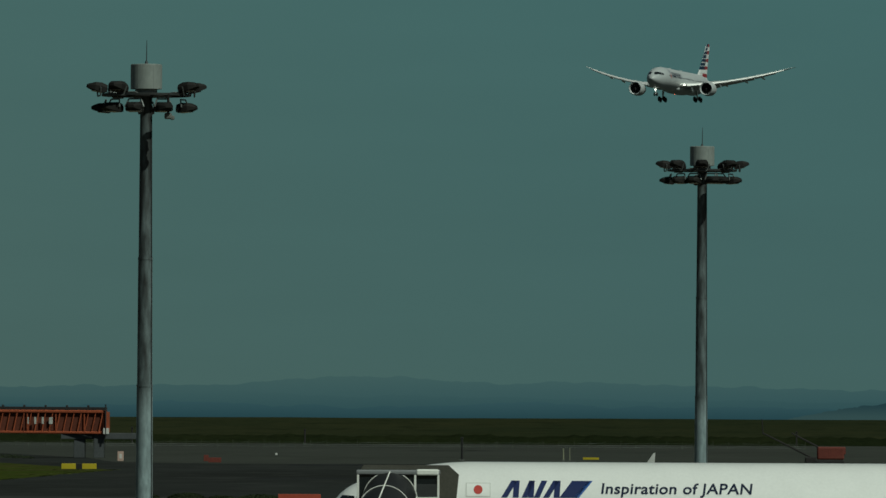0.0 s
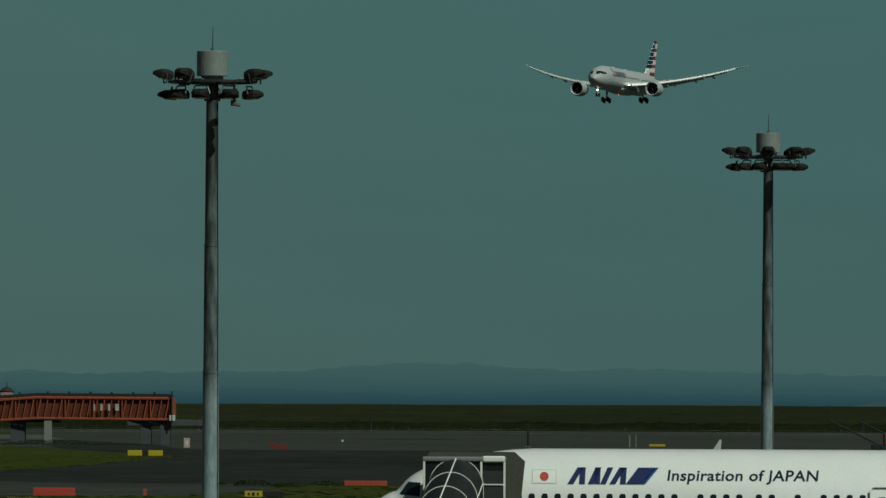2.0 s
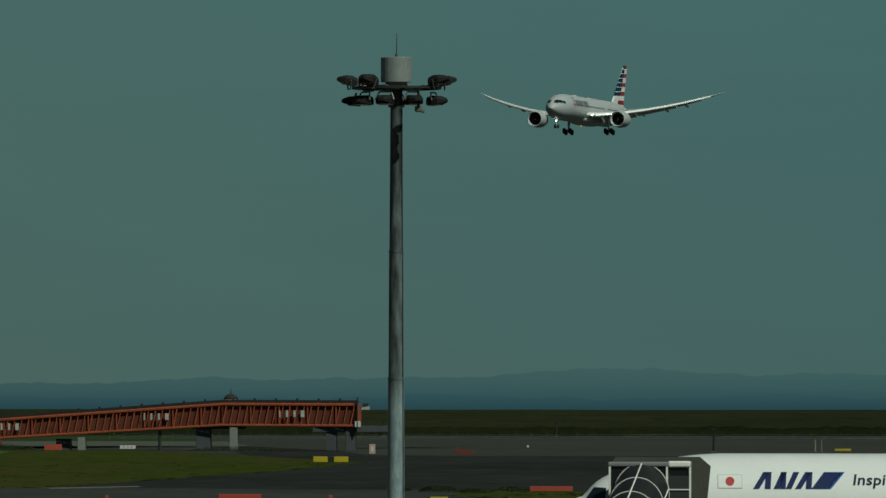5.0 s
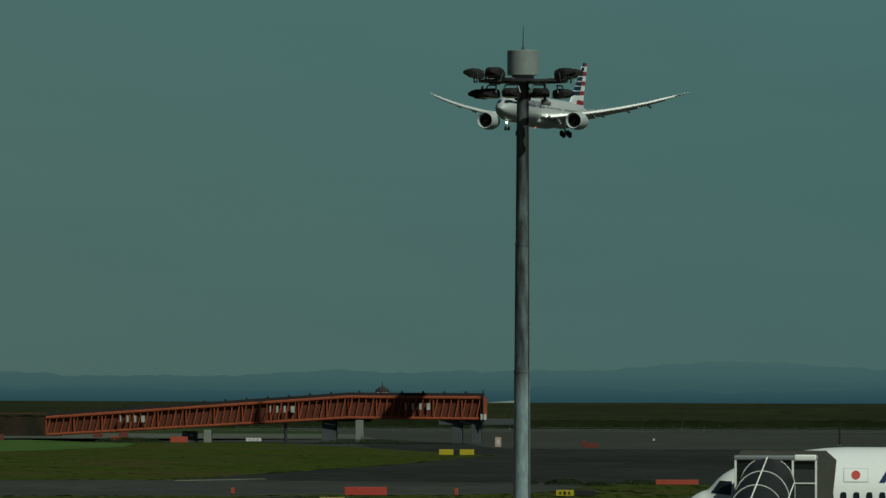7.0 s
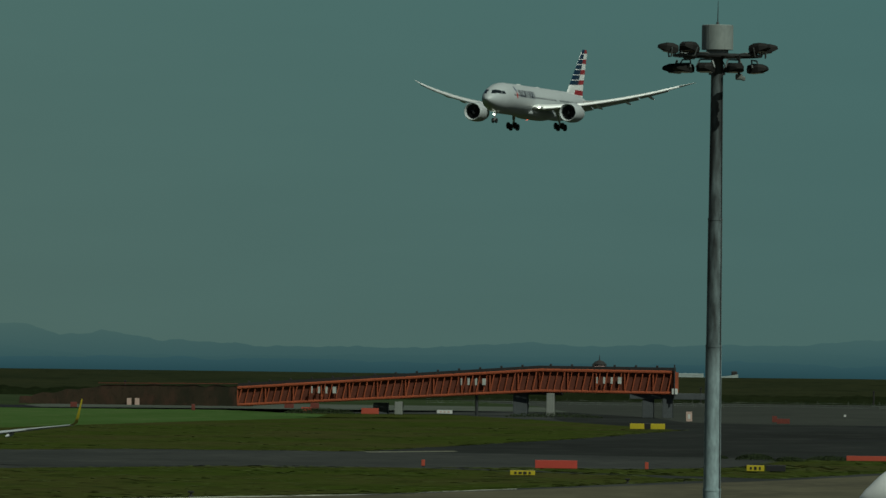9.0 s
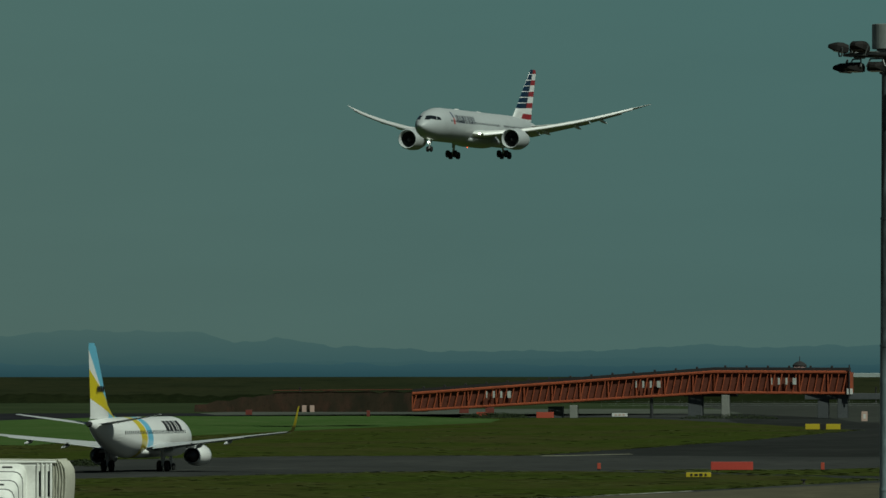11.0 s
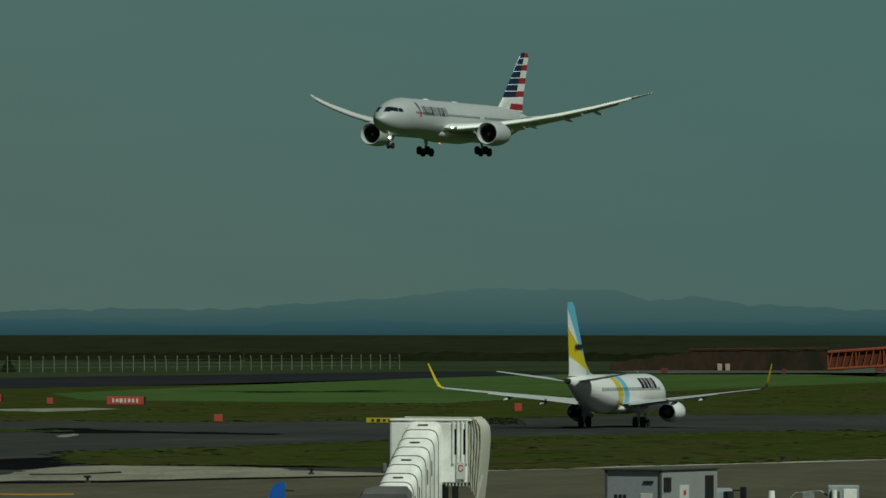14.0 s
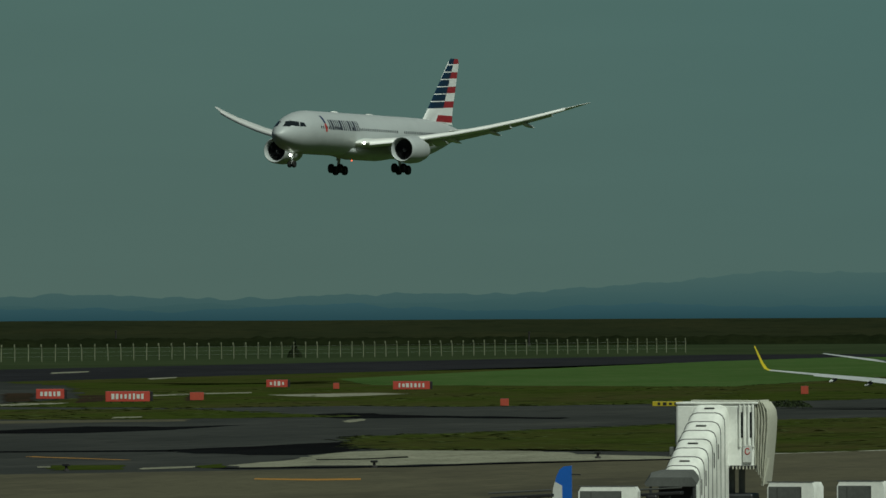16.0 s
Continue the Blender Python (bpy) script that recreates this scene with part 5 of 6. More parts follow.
M_FADEDRED = material("faded_red_paint", (0.14, 0.036, 0.027), 0.7, 0, 0.3, 0.4, 4.0, dirt=(0.10, 0.05, 0.035))
RED_LABEL = "red airfield sign with white marks standing in grass"
for x, y, w, h, n in ((-214.3, 971, 3.3, 1.15, 5), (-197.4, 935, 5.0, 1.15, 8), (-218.0, 1131, 2.9, 1.0, 4), (-192.0, 1089, 4.8, 1.05, 7)):
    build_sign(x, y, w, h, M_SIGNRED, RED_LABEL, n, M_BOARD, M_BLACK, tall=0.2)
for x, y, w, h in ((-146.5, 888, 0.9, 0.75), (-130.8, 1016, 0.9, 0.95), (-194.5, 960, 1.6, 0.9), (-205.9, 1110, 0.8, 0.8), (-58.5, 842, 0.35, 0.6), (-36, 838, 0.35, 0.7), (-152, 2040, 2.0, 1.4), (-174, 2110, 2.2, 1.5), (-183, 2140, 2.4, 2.0), (-190, 1960, 0.8, 1.4), (-228, 2050, 1.6, 1.2)):
    build_sign(x, y, w, h, M_FADEDRED if y > 1900 else M_SIGNORANGE, "small plain dull red marker box" if y > 1900 else "small plain orange-red marker box", name="marker_box", tall=0.1)
build_sign(-44.7, 832.5, 4.15, 0.80, M_SIGNRED, "long plain red-orange sign board beside the taxiway", name="sign_board", tall=0.12)
build_sign(-44.8, 777, 2.3, 0.42, M_YELLOW, "low yellow sign with dark marks in grass", 4, M_BLACK, tall=0.08)
build_sign(-64.9, 1470, 2.5, 0.95, M_YELLOW, "plain yellow sign board beside the taxiway", tall=0.15)
build_sign(-63.1, 1470, 1.0, 0.95, M_BLACK, "small black sign board between two yellow ones", tall=0.15)
build_sign(-61.3, 1470, 2.5, 0.95, M_YELLOW, "plain yellow sign board beside the taxiway", tall=0.15)
build_sign(-25.1, 834, 1.75, 0.58, M_YELLOW, "low yellow sign with dark marks in grass", 3, M_BLACK, tall=0.1)
build_sign(-23.1, 834, 1.95, 0.58, M_BLACK, "low black sign board in grass", tall=0.1)
build_sign(-16.0, 951, 4.8, 0.55, M_SIGNORANGE, "faded orange barrier board behind grass", name="barrier_board", tall=0.12)
build_sign(-127.8, 880, 3.2, 0.5, M_YELLOW, "low yellow sign with dark marks in grass", 4, M_BLACK, tall=0.1)
build_sign(33.3, 1890, 3.6, 0.5, M_YELLOW, "low flat yellow board on the asphalt", tall=0.15)
build_sign(-46.0, 1712, 2.6, 1.0, M_FADEDRED, "red airfield sign board on the asphalt", name="sign_board", tall=0.1)
build_sign(-49.1, 1760, 1.0, 1.3, M_FADEDRED, "red airfield sign board on the asphalt", name="sign_board", tall=0.1)
build_sign(-143.4, 1890, 3.9, 1.3, M_SIGNORANGE, "orange-red board below the lattice bridge", name="sign_board", tall=0.1)
build_sign(-166, 1990, 2.6, 0.9, M_SIGNORANGE, "orange-red board below the lattice bridge", name="sign_board", tall=0.1)
build_sign(-131, 1955, 3.6, 0.8, M_BOARD, "low white board below the lattice bridge", 3, M_PALEPINK, tall=0.1)
build_sign(-39.4, 2011, 0.5, 0.5, M_BOARD, "small white marker on the asphalt", name="marker_box", tall=0.3)
build_sign(-66.6, 1752, 1.25, 2.0, M_PALEPINK, "upright faded pink and white marker box", 1, M_BOARD, name="marker_box", tall=0.1)


def build_fin_board():
    # board on legs, added in place of another aircraft's white wing tip
    b = thing("wingtip_board", pose(36.9, 1500, 0), "slanted white board standing for another aircraft's wing tip beyond the parked airliner", "board")
    part("board", loft([[(x0, y, 0.6), (x1, y, 0.6), (0.95, y, 3.3), (0.65, y, 3.3)] for x0, x1, y in ((-1.2, 0.75, -0.08), (-1.2, 0.75, 0.08))]), M_BOARD, b)
    for x in (-0.8, 0.4):
        part("leg", rod((x, 0, 0), (x, 0, 0.7), 0.08, n=6), M_DARKMETAL, b)


build_fin_board()


def build_crane():
    """A red machine with two long thin booms, on tracks."""
    c = thing("red_crane", pose(77.5, 1700, 0), "faded red machine with two long thin dark booms", "crane")
    part("cabin", box((0.6, 0, 2.6), (5.4, 3.0, 2.6), 0.3), M_FADEDRED, c, "faded red housing")
    part("engine_box", box((2.6, 0, 3.1), (2.0, 2.8, 1.6), 0.25), M_FADEDRED, c)
    for s in (-1, 1):
        part("track", box((0.4, 1.3 * s, 0.6), (6.0, 0.8, 1.2), 0.4), M_TYRE, c, "black crawler track")
    part("boom", rod((-3.0, 0, 1.6), (-13.0, 0, 6.6), 0.20, 0.14, 6), M_DECK, c, "thin dark boom")
    part("boom", rod((-1.4, 0, 3.6), (-7.2, 0, 6.6), 0.20, 0.14, 6), M_DECK, c, "thin dark boom")
    part("mast_pole", rod((-13.0, 0, 6.4), (-13.2, 0, 9.4), 0.12, 0.1, 6), M_DECK, c)
    part("counterweight", box((-3.4, 0, 1.2), (2.2, 2.2, 1.2), 0.2), M_DECK, c)


build_crane()


# ---- ship on the bay, moving east behind the sea wall ----
SHIP_D = 4380.0


def SHIP_AT(t):
    az = -2.788 + 0.0868 * (t - 9.0)
    return pose(SHIP_D * math.tan(radians(az)), SHIP_D, 0)


def build_ship():
    s = thing("cargo_ship", SHIP_AT(0.0), "long pale cargo ship sailing beyond the sea wall", "ship")
    hull = [(-40, 0.5, 9), (-36, 6, 9), (0, 8, 9), (50, 8, 9), (66, 5, 10), (72, 0.5, 11)]
    part("hull", loft([[(x, -w, 0), (x, -w - 0.6, z), (x, w + 0.6, z), (x, w, 0)] for x, w, z in hull]), M_SHIPWHITE, s, "pale hull", 30)
    part("deckhouse", box((0, 0, 11.4), (6.0, 9, 6.0), 0.3), M_PINK, s, "pinkish deckhouse")
    part("bridge_dome", loft([[(r * math.cos(a), r * math.sin(a), z) for a in (2 * math.pi * k / 14 for k in range(14))] for r, z in ((3.6, 14.3), (3.8, 15.2), (2.4, 16.6), (0.6, 17.4))]), M_DECK, s, "dark domed top", 40)
    part("ship_mast", rod((0, 0, 17), (0, 0, 20.0), 0.3, 0.15, 6), M_DECK, s)
    part("hatch", box((35, 0, 10.0), (38, 9, 2.4), 0.3), M_SHIPWHITE, s, "long pale deck cover")
    part("hatch", box((16, 0, 10.4), (3.5, 8, 1.6), 0.3), M_BOARD, s, "white deck box")
    part("funnel", box((-20.5, 0, 10.6), (4.6, 5, 3.4), 0.4), M_DECK, s, "dark funnel")
    part("winch", box((70, 0, 11.3), (3.0, 3, 2.6), 0.5), M_DECK, s)
    return s


M_SHIPWHITE = material("pale_ship_paint", (0.26, 0.30, 0.29), 0.6, 0, 0.1, 0.05, 0.6)
ship = build_ship()


# ---- glazed covered walkway and bellows at the parked airliner ----
def build_glass_bridge():
    g = thing("boarding_bridge", pose(-1.85, 361.6, 0), "glazed boarding bridge with white ribs docked at the parked airliner", "boarding bridge")
    cab = part("cab", box((0, -2.0, 5.6), (3.36, 3.5, 2.7), 0.03), M_GLASS, g, "dark glazed cab")
    for x in (-1.70, 0.72, 1.70):
        part("mullion", box((x, -3.78, 5.6), (0.09, 0.09, 2.9), 0.01), M_BRIDGE, cab, "white mullion")
    part("lintel", box((0, -2.0, 6.99), (3.55, 3.7, 0.18), 0.04), M_LINTEL, cab, "pale grey roof edge")
    part("lintel_cap", box((1.25, -3.80, 7.0), (0.95, 0.16, 0.26), 0.06), M_BRIDGE, cab, "white roof corner")
    part("transom", box((1.2, -3.80, 5.92), (0.95, 0.07, 0.05), 0.01), M_BRIDGE, cab)
    part("cab_panel", box((1.2, -3.76, 5.3), (0.9, 0.06, 2.4), 0.01), M_SMOKE, cab, "grey tinted panel")
    part("cab_floor", box((0, -2.0, 4.12), (3.5, 3.7, 0.26), 0.04), M_BRIDGE, cab)
    # folded canopy round the doorway
    for k in range(7):
        y = -0.25 + 0.27 * k
        o = 0.10 if k % 2 else 0.0
        w0, top = 1.98 + o, 7.22 + 0.6 * o
        rings = []
        for yy in (y, y + 0.24):
            rings.append([(-1.70, yy, 4.1), (-1.70, yy, top - 0.3), (-1.50, yy, top), (w0 + 0.05, yy, top), (w0 + 0.50, yy, top - 0.40), (w0 + 0.22, yy, 4.1), (w0 - 0.25, yy, 4.1), (w0 - 0.25, yy, top - 0.6), (-1.45, yy, top - 0.3), (-1.45, yy, 4.1)])
        part("canopy_fold", loft(rings), M_BELLOWS, g, "dark grey canopy fabric", 30)
    # barrel-vaulted tunnel that slopes down
    n = 7
    rings = []
    for i in range(n + 1):
        u = i / n
        cx, cy, cz = -0.35 - 1.55 * u, -3.8 - 9.0 * u, 5.75 - 4.0 * u
        ring = [(cx + 1.16 * math.cos(math.pi * k / 18), cy, cz + 1.25 * math.sin(math.pi * k / 18)) for k in range(19)]
        ring = [(cx + 1.16, cy, max(0.1, cz - 1.6))] + ring + [(cx - 1.16, cy, max(0.1, cz - 1.6))]
        rings.append(ring)
    tunnel = part("tunnel", loft(rings), M_SMOKEGLASS, g, "dark glazed vault", 40)
    for i in range(0, n + 1):
        r = rings[i]
        bm = bmesh.new()
        for a, b in zip(r, r[1:]):
            rod(Vector(a) + Vector((0, 0, 0.02)), Vector(b) + Vector((0, 0, 0.02)), 0.019, n=5, bm=bm)
        part("rib", bm, M_BRIDGE, tunnel, "white rib")
    for k in (10,):
        part("ridge_bar", rod(Vector(rings[0][k]) + Vector((0, 0, 0.03)), Vector(rings[-1][k]) + Vector((0, 0, 0.03)), 0.032, n=5), M_BRIDGE, tunnel, "white ridge bar")
    for k in (2, 18):
        part("side_bar", rod(rings[0][k], rings[-1][k], 0.03, n=5), M_BRIDGE, tunnel, "white side bar")
    for x in (-1.3, 1.3):
        part("column", rod((x, -2, 0), (x, -2, 4.1), 0.22, n=12), M_STEEL, g, "steel support column", 40)
    part("wheel_bogie", box((0, -2, 0.4), (3.4, 0.8, 0.8), 0.1), M_TYRE, g)


M_LINTEL = material("pale_grey_metal_edge", (0.22, 0.23, 0.24), 0.5, 0.2, 0.1, 1, 8)
M_SMOKE = material("grey_tinted_panel", (0.045, 0.048, 0.05), 0.25, 0, 0.1, 1, 8)
M_SMOKEGLASS = material("smoked_glass", (0.012, 0.013, 0.014), 0.5, 0, 0.15, 0.8, 6)
build_glass_bridge()


# ---- white covered stair at the empty stand ----
def build_covered_stair():
    s = thing("covered_stair", pose(-57.6, 414.5, 0), "white covered boarding stair with ribbed roof and cream bellows", "boarding bridge")
    cab = part("cab", box((0.0, 0.0, 3.5), (3.9, 3.4, 3.15), 0.12), M_BRIDGE, s, "white panelled cab")
    part("cab_roof", box((0.1, 0, 5.12), (4.1, 3.5, 0.12), 0.04), M_BRIDGE, cab)
    part("roof_rail", rod((-1.2, -1.6, 5.25), (2.2, -1.6, 5.22), 0.04, n=6), M_CREAM, cab)
    for k in range(4):
        x = 1.24 + 0.22 * k
        part("cab_rib", box((x, -1.74, 4.0), (0.10, 0.12, 2.1), 0.03), M_BRIDGE, cab, "white vertical rib")
    for x in (1.35, 1.79):
        part("cab_window", box((x, -1.715, 4.05), (0.15, 0.05, 1.25), 0.02), M_GLASS, cab, "dark slot window")
    part("base_trim", box((1.4, -1.72, 1.98), (1.3, 0.10, 0.14), 0.01), M_DECK, cab)
    for k in range(7):
        part("trim_tooth", box((0.9 + 0.17 * k, -1.78, 1.94), (0.06, 0.06, 0.16), 0.01), M_CREAM, cab)
    mark = part("emblem_plate", box((1.62, -1.78, 2.62), (0.46, 0.04, 0.85), 0.02), M_BOARD, cab, "white plate with a red emblem")
    ring = bmesh.new()
    for k in range(14):
        a, b = 2 * math.pi * k / 16 + 0.6, 2 * math.pi * (k + 1) / 16 + 0.6
        rod((1.62 + 0.11 * math.cos(a), -1.805, 2.75 + 0.15 * math.sin(a)), (1.62 + 0.11 * math.cos(b), -1.805, 2.75 + 0.15 * math.sin(b)), 0.026, n=4, bm=ring)
    part("emblem", ring, M_REDPAINT, mark, "red round emblem")
    part("grille", box((-1.98, -0.5, 3.9), (0.06, 2.0, 1.6), 0.02), M_BOARD, cab)
    part("side_box", box((-2.15, -1.2, 2.75), (0.35, 0.5, 0.45), 0.05), M_CONC, cab, "small grey box")
    # bellows canopy that hangs on the open side
    def edge(z, u):
        """x of the bellows' folds at a height: u from the cab's side to the rounded outer edge."""
        inner = float(np.interp(z, (1.0, 1.9, 5.3), (2.22, 1.93, 1.93)))
        outer = float(np.interp(z, (1.0, 1.3, 2.2, 3.4, 4.3, 4.75, 5.0, 5.22), (2.36, 2.40, 2.50, 2.62, 2.68, 2.64, 2.52, 2.32)))
        return inner + (outer - inner) * u
    for k in range(5):
        top, foot = 5.16 + 0.05 * min(k, 2) - 0.10 * max(0, k - 3), 1.75 - 0.16 * k
        rings = []
        for i in range(12):
            z = foot + (top - foot) * i / 11
            xa, xb, sway = edge(z, k / 5), edge(z, (k + 1) / 5), 0.03 * math.sin(5 * z + 2 * k)
            rings.append([(xa, -1.52, z), (0.7 * xa + 0.3 * xb, -1.64 + sway, z), (0.4 * xa + 0.6 * xb, -1.66 + sway, z), (xb, -1.52, z), (xb, 1.5, z), (xa, 1.5, z)])
        part("bellows_fold", loft(rings), M_CREAM, s, "cream fabric bellows", 60)
    part("bumper", rod((2.62, -1.5, 2.4), (2.32, -1.5, 1.05), 0.10, 0.07, 8), M_CREAM, s, "hanging cream bumper", 40)
    # ribbed roof and walls of the stair, sloping down towards the terminal

    def hoop(u, out=0.0):
        cx, cy, t = -0.22 - 0.80 * u, -1.7 - 6.0 * u, 5.05 - 3.35 * u + out
        side = [(0.90, 0.3), (0.90, t - 0.62), (0.87, t - 0.34), (0.77, t - 0.14), (0.62, t - 0.04), (0.44, t)]
        return [(cx - w - out, cy, z) for w, z in side] + [(cx + w + out, cy, z) for w, z in reversed(side)]
    n = 8
    for i in range(n):
        seg = part("roof_segment", loft([hoop(i / n), hoop((i + 0.96) / n)]), M_BRIDGE, s, "white ribbed stair roof", 35)
        part("joint_band", loft([hoop((i + 0.95) / n, 0.022), hoop((i + 0.99) / n, 0.022)]), M_DECK if i == 5 else M_JOINT, seg, "grey joint band", 35)
        u = (i + 0.96) / n
        cx, cy, t = -0.22 - 0.80 * u, -1.7 - 6.0 * u, 5.05 - 3.35 * u
        if i % 2 == 0:
            part("roof_plate", box((cx + 0.1, cy + 0.35, t + 0.21), (0.50, 0.16, 0.05), 0.01, turn=Matrix.Rotation(radians(-29), 4, "X")), M_JOINT, seg, "small grey plate")
        if i in (2, 3, 5, 6):
            part("side_window", box((cx + 0.93, cy + 0.4, t - 1.05), (0.05, 0.34, 0.8), 0.04), M_GLASS, seg, "dark side window")
    # flat black panel stands in for the unlit interior of the stair
    part("doorway", box((-1.05, -7.76, 0.72), (1.55, 0.06, 1.30), 0.02), M_BLACK, s, "black panel for the dark inside the open entrance")
    part("entrance_hood", loft([[(x0, y, z0), (x0 + 0.25, y, z1), (x1 - 0.25, y, z1), (x1, y, z0), (x1 - 0.1, y, z0 - 0.12), (x0 + 0.1, y, z0 - 0.12)] for x0, x1, y, z0, z1 in ((-2.0, 0.0, -7.5, 1.66, 1.96), (-2.45, 0.15, -8.3, 1.50, 1.84), (-2.5, 0.1, -8.7, 1.28, 1.60))]), M_HOOD, s, "dark grey entrance hood", 30)
    for x, y in ((-2.2, -8.6), (-0.1, -8.6)):
        part("hood_post", rod((x, y, 0), (x, y, 1.5), 0.06, n=8), M_DARKMETAL, s)
    for x in (0.6, 1.1):
        part("column", rod((x, 0, 0), (x, 0, 2.0), 0.16, n=12), M_STEEL, s, "steel support column", 40)
    part("drive_base", box((0.7, 0, 0.35), (2.2, 2.4, 0.6), 0.1), M_DARKMETAL, s)


M_JOINT = material("grey_joint", (0.075, 0.078, 0.074), 0.7, 0, 0.2, 1, 9)
M_HOOD = material("dark_grey_hood", (0.10, 0.105, 0.10), 0.7, 0, 0.2, 1, 9)
build_covered_stair()


# ---- ground vehicles and gear on the apron ----
def build_catering_truck():
    c = thing("catering_truck", pose(-36.75, 329.6, 0, 0, 0, -17), "grey box-bodied catering truck with red emblem on the apron", "truck")
    # local axes: y forward, x to the truck's right; rear right corner at the origin
    part("box_rear", box((-1.2, 0.02, 2.75), (2.4, 0.10, 2.5), 0.02), M_CONTAINER, c, "blue-grey rear door")
    part("box_body", box((-1.2, 2.85, 2.75), (2.4, 5.5, 2.5), 0.04), M_LIGHTBOX, c, "light grey box body")
    for x in (-2.36, -0.04):
        part("corner_post", box((x, -0.04, 2.75), (0.10, 0.10, 2.55), 0.02), M_JOINT, c)
    part("roof_frame", box((-1.2, 2.75, 4.04), (2.55, 5.8, 0.09), 0.02), M_JOINT, c, "dark roof edge")
    part("rear_handle", box((-0.55, -0.06, 3.55), (0.42, 0.05, 0.08), 0.01), M_BLACK, c)
    for k in range(3):
        part("lettering_bar", box((-1.95 + 0.19 * k, -0.04, 2.95), (0.12, 0.03, 0.2)), M_BLACK, c)
    for nm, p, sz in (("emblem_plate", (-0.65, -0.04, 2.85), (0.5, 0.03, 0.5)), ("emblem_plate", (0.012, 2.2, 3.1), (0.03, 0.9, 0.6))):
        part(nm, box(p, sz, 0.01), M_BOARD, c, "white emblem plate")
    part("emblem", box((-0.65, -0.07, 2.85), (0.14, 0.03, 0.14), 0.01), M_REDPAINT, c, "red emblem")
    part("emblem", box((0.034, 2.2, 3.1), (0.03, 0.22, 0.18), 0.01), M_REDPAINT, c, "red emblem")
    part("side_hatch", box((0.02, 0.5, 3.45), (0.05, 0.7, 0.55), 0.01), M_BLACK, c, "dark side hatch")
    part("side_hatch", box((0.02, 4.7, 3.3), (0.05, 0.8, 0.9), 0.01), M_BLACK, c, "dark side hatch")
    part("cab", box((-1.2, 6.7, 2.1), (2.2, 1.7, 2.2), 0.15), M_CONTAINER, c, "grey truck cab")
    part("cab_glass", box((-0.08, 6.9, 2.7), (0.05, 1.0, 0.75), 0.02), M_GLASS, c)
    part("wing_mirror", box((0.35, 7.4, 3.0), (0.25, 0.12, 0.5), 0.03), M_BLACK, c, "black wing mirror")
    part("mirror_arm", rod((-0.1, 7.4, 3.1), (0.35, 7.4, 3.1), 0.03, n=6), M_BLACK, c)
    part("chassis", box((-1.2, 3.6, 0.95), (1.2, 7.4, 0.4), 0.03), M_DARKMETAL, c)
    part("scissor_lift", box((-1.2, 2.9, 1.35), (1.6, 4.6, 0.5), 0.05), M_DARKMETAL, c)
    for y in (1.2, 6.2):
        for x in (-2.2, -0.2):
            w = part("wheel", rod((x - 0.15, y, 0.48), (x + 0.15, y, 0.48), 0.48, n=18), M_TYRE, c, "black tyre", 40)
            part("rim", rod((x - 0.17, y, 0.48), (x + 0.17, y, 0.48), 0.25, n=14), M_WING, w, "grey rim", 40)


M_LIGHTBOX = material("light_grey_truck_box", (0.27, 0.29, 0.28), 0.55, 0, 0.12, 0.8, 8.0, dirt=(0.24, 0.25, 0.24))
build_catering_truck()


def build_cart(x, y, w, d, h, turn, cover, label):
    """A baggage container on a low dolly: ribbed cover, dark end, strap and wheels."""
    c = thing("baggage_cart", pose(x, y, 0, 0, 0, turn), label, "cart", "carts on the apron")
    part("deck", box((0, 0, 0.48), (w + 0.1, d + 0.1, 0.12), 0.02), M_DARKMETAL, c)
    part("cover", loft([[(sx * w / 2 * k, yy, z) for sx, k, z in ((-1, 1, 0.54), (-1, 1, h - 0.22), (-1, 0.9, h), (1, 0.9, h), (1, 1, h - 0.22), (1, 1, 0.54))] for yy in (-d / 2, d / 2)]), cover, c, "white box cover", 30)
    part("end_curtain", box((-w / 2 - 0.02, 0, 0.55 + (h - 0.7) / 2), (0.05, d * 0.86, h - 0.75), 0.01), M_HOOD, c, "dark end curtain")
    # the shade on the cart's front is put into this panel's dark grey
    part("shaded_front_curtain", box((-0.12 * w, -d / 2 - 0.012, 0.55 + (h - 0.72) / 2), (0.70 * w, 0.02, h - 0.74), 0.008), M_HOOD, c, "front curtain with its shade painted dark grey")
    for u in (-0.28, 0.22):
        part("strap", box((u * w, 0, h + 0.005), (0.05, d + 0.03, 0.03), 0.005), M_JOINT, c, "dark strap")
        part("strap", box((u * w, -d / 2 - 0.012, h / 2 + 0.2), (0.05, 0.05, h - 0.8), 0.004), M_JOINT, c, "dark strap")
    part("rail", rod((-w / 2, -d / 2, h + 0.03), (w / 2, -d / 2, h + 0.03), 0.025, n=6), M_JOINT, c)
    for sx in (-0.35, 0.35):
        for sy in (-0.45, 0.45):
            part("wheel", rod((sx * w - 0.06, sy * d, 0.2), (sx * w + 0.06, sy * d, 0.2), 0.2, n=14), M_TYRE, c, smooth=40)
    part("tow_bar", rod((w / 2, 0, 0.42), (w / 2 + 0.9, 0, 0.2), 0.03, n=6), M_DARKMETAL, c)


CART = "white covered baggage cart with dark curtained end"
build_cart(-48.45, 373, 2.15, 1.6, 2.0, -8, M_BRIDGE, CART)
build_cart(-45.4, 373.5, 2.15, 1.6, 2.03, -8, M_BRIDGE, CART)
build_cart(-55.75, 366, 2.6, 1.6, 1.96, 4, M_BRIDGE, CART)
build_cart(-44.0, 380, 2.2, 1.6, 1.7, 3, M_BRIDGE, CART)


